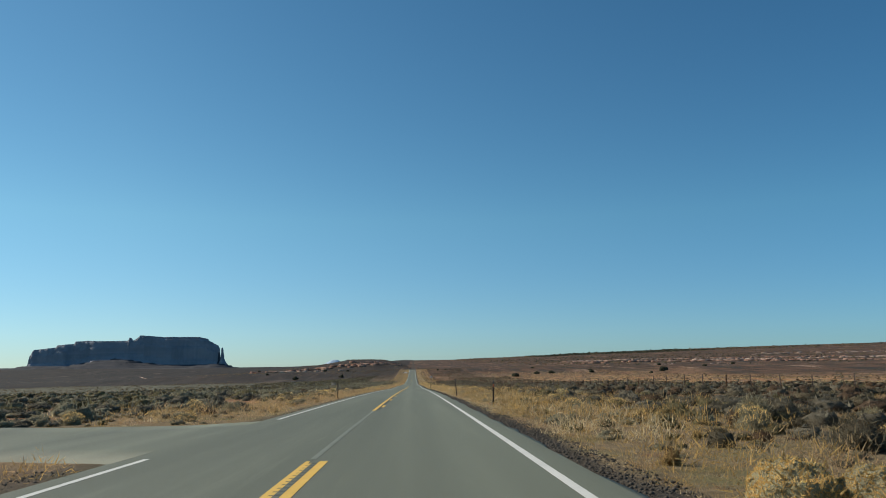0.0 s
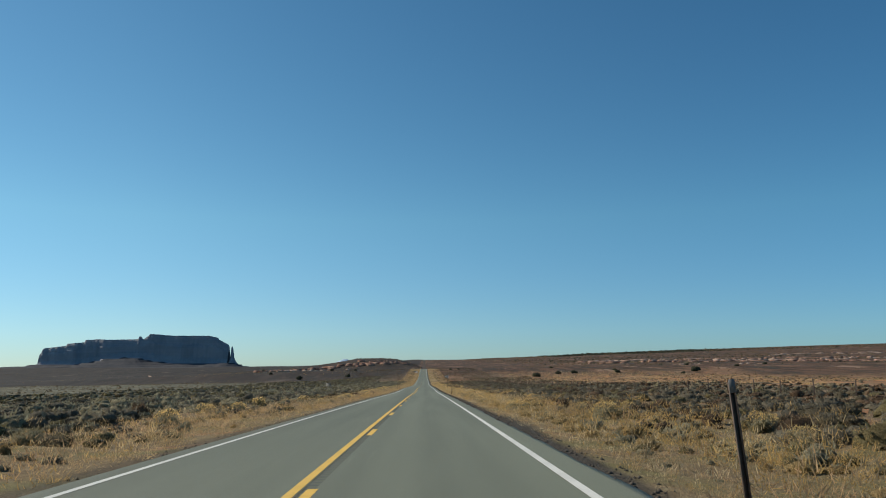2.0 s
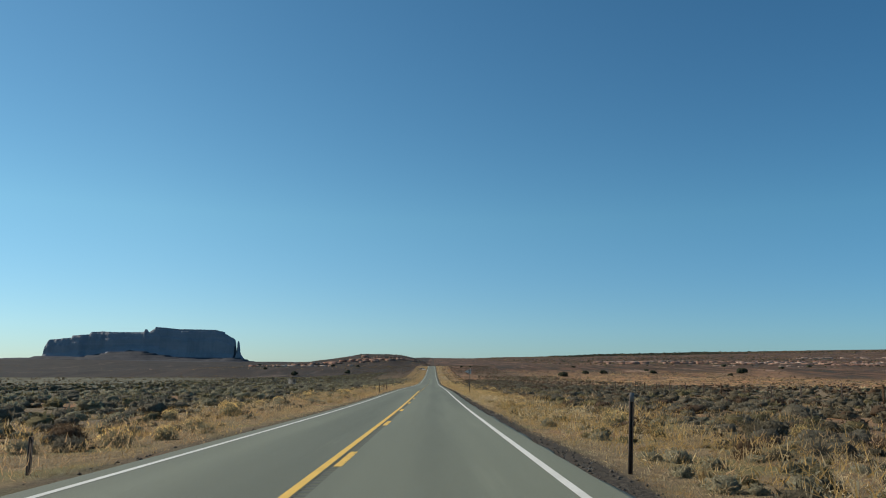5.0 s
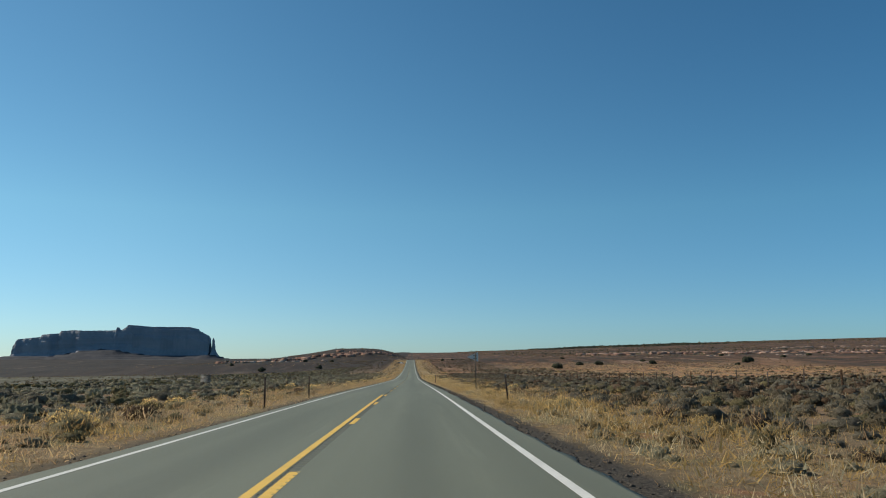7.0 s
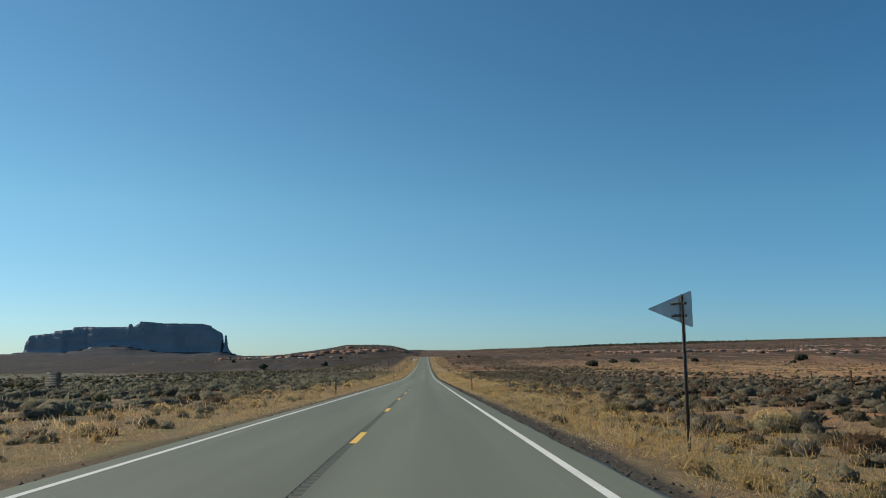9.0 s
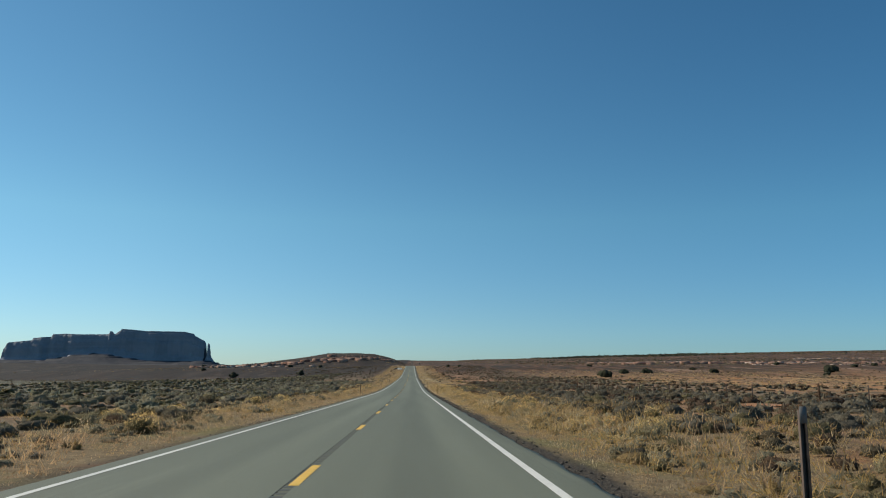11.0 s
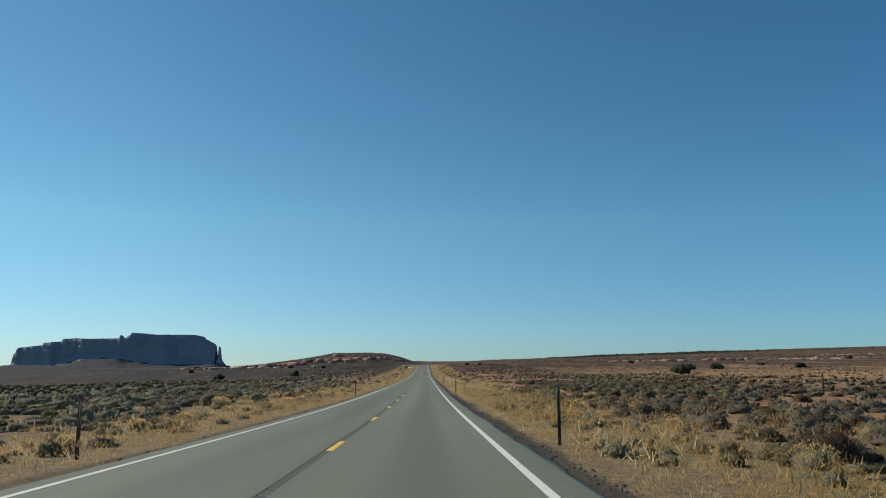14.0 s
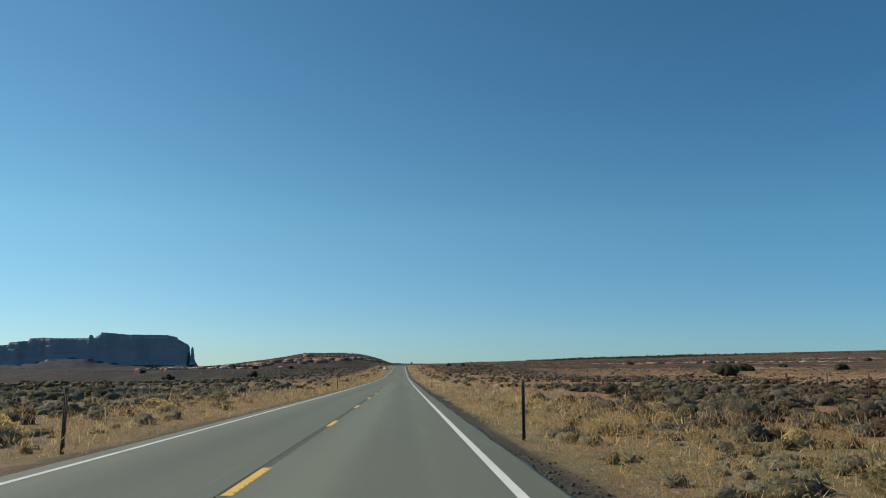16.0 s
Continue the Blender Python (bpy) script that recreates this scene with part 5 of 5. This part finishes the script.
HILL_ROCK = "broken red sandstone ledge across the hill's face"
PLAIN_ROCK = "broken line of pinkish sandstone blocks on the far slope"
rock_rows(-106, 1176, 95, 3, 7.0, 20.0, 501, 0.25, HILL_ROCK, REDROCK, 12.0, 0.7)
rock_rows(-60, 1212, 80, 4, 3.0, 10.0, 502, 0.2, HILL_ROCK, REDROCK, 10.0, 0.55)
rock_rows(-185, 1140, 120, 3, 3.0, 10.0, 503, 0.25, HILL_ROCK, REDROCK, 8.0, 0.6)
rock_rows(-150, 1105, 130, 1, 3.0, 10.0, 511, 0.3, HILL_ROCK, PALEROCK, 8.0, 0.5)
rock_rows(760, 1415, 330, 5, 5.0, 20.0, 504, 0.03, PLAIN_ROCK, REDROCK, 16.0, 0.66)
rock_rows(680, 2240, 470, 3, 8.0, 28.0, 505, 0.0, PLAIN_ROCK, PALEROCK, 30.0, 0.65)
rock_rows(1020, 2050, 420, 3, 8.0, 26.0, 506, 0.05, PLAIN_ROCK, REDROCK, 40.0, 0.45)
rock_rows(1650, 2800, 800, 3, 10.0, 36.0, 507, 0.0, PLAIN_ROCK, PALEROCK, 80.0, 0.45)
rock_rows(520, 1500, 420, 3, 6.0, 22.0, 512, 0.02, PLAIN_ROCK, REDROCK, 22.0, 0.5)
rock_rows(930, 1760, 560, 3, 7.0, 26.0, 513, 0.03, PLAIN_ROCK, PALEROCK, 26.0, 0.55)
rock_rows(560, 1950, 380, 3, 7.0, 24.0, 514, 0.0, PLAIN_ROCK, REDROCK, 34.0, 0.5)
rock_rows(370, 1010, 130, 2, 2.0, 7.0, 508, 0.1, PLAIN_ROCK, PALEROCK, 12.0, 0.4)


def dirt_track(ax, ay, bx, by, wide):
    """A pale unpaved track across the plain."""
    t = np.linspace(0, 1, 30)
    x, y = ax + (bx - ax) * t + 4 * np.sin(5 * t), ay + (by - ay) * t
    v = np.stack([np.stack([x + w, y + 0.4 * w, ground(x + w, y + 0.4 * w) + 1.2], 1) for w in (-wide, 0, wide)], 1).reshape(-1, 3)
    tagged(new("dirt_track", mesh_of("dirt_track", v, sheet(3, len(t)), PALEDUST)), "pale unpaved dirt track across the plain", "track", kind="structure")


dirt_track(-1010, 2900, -690, 2120, 3.5)
dirt_track(-1290, 2350, -960, 2420, 3.0)
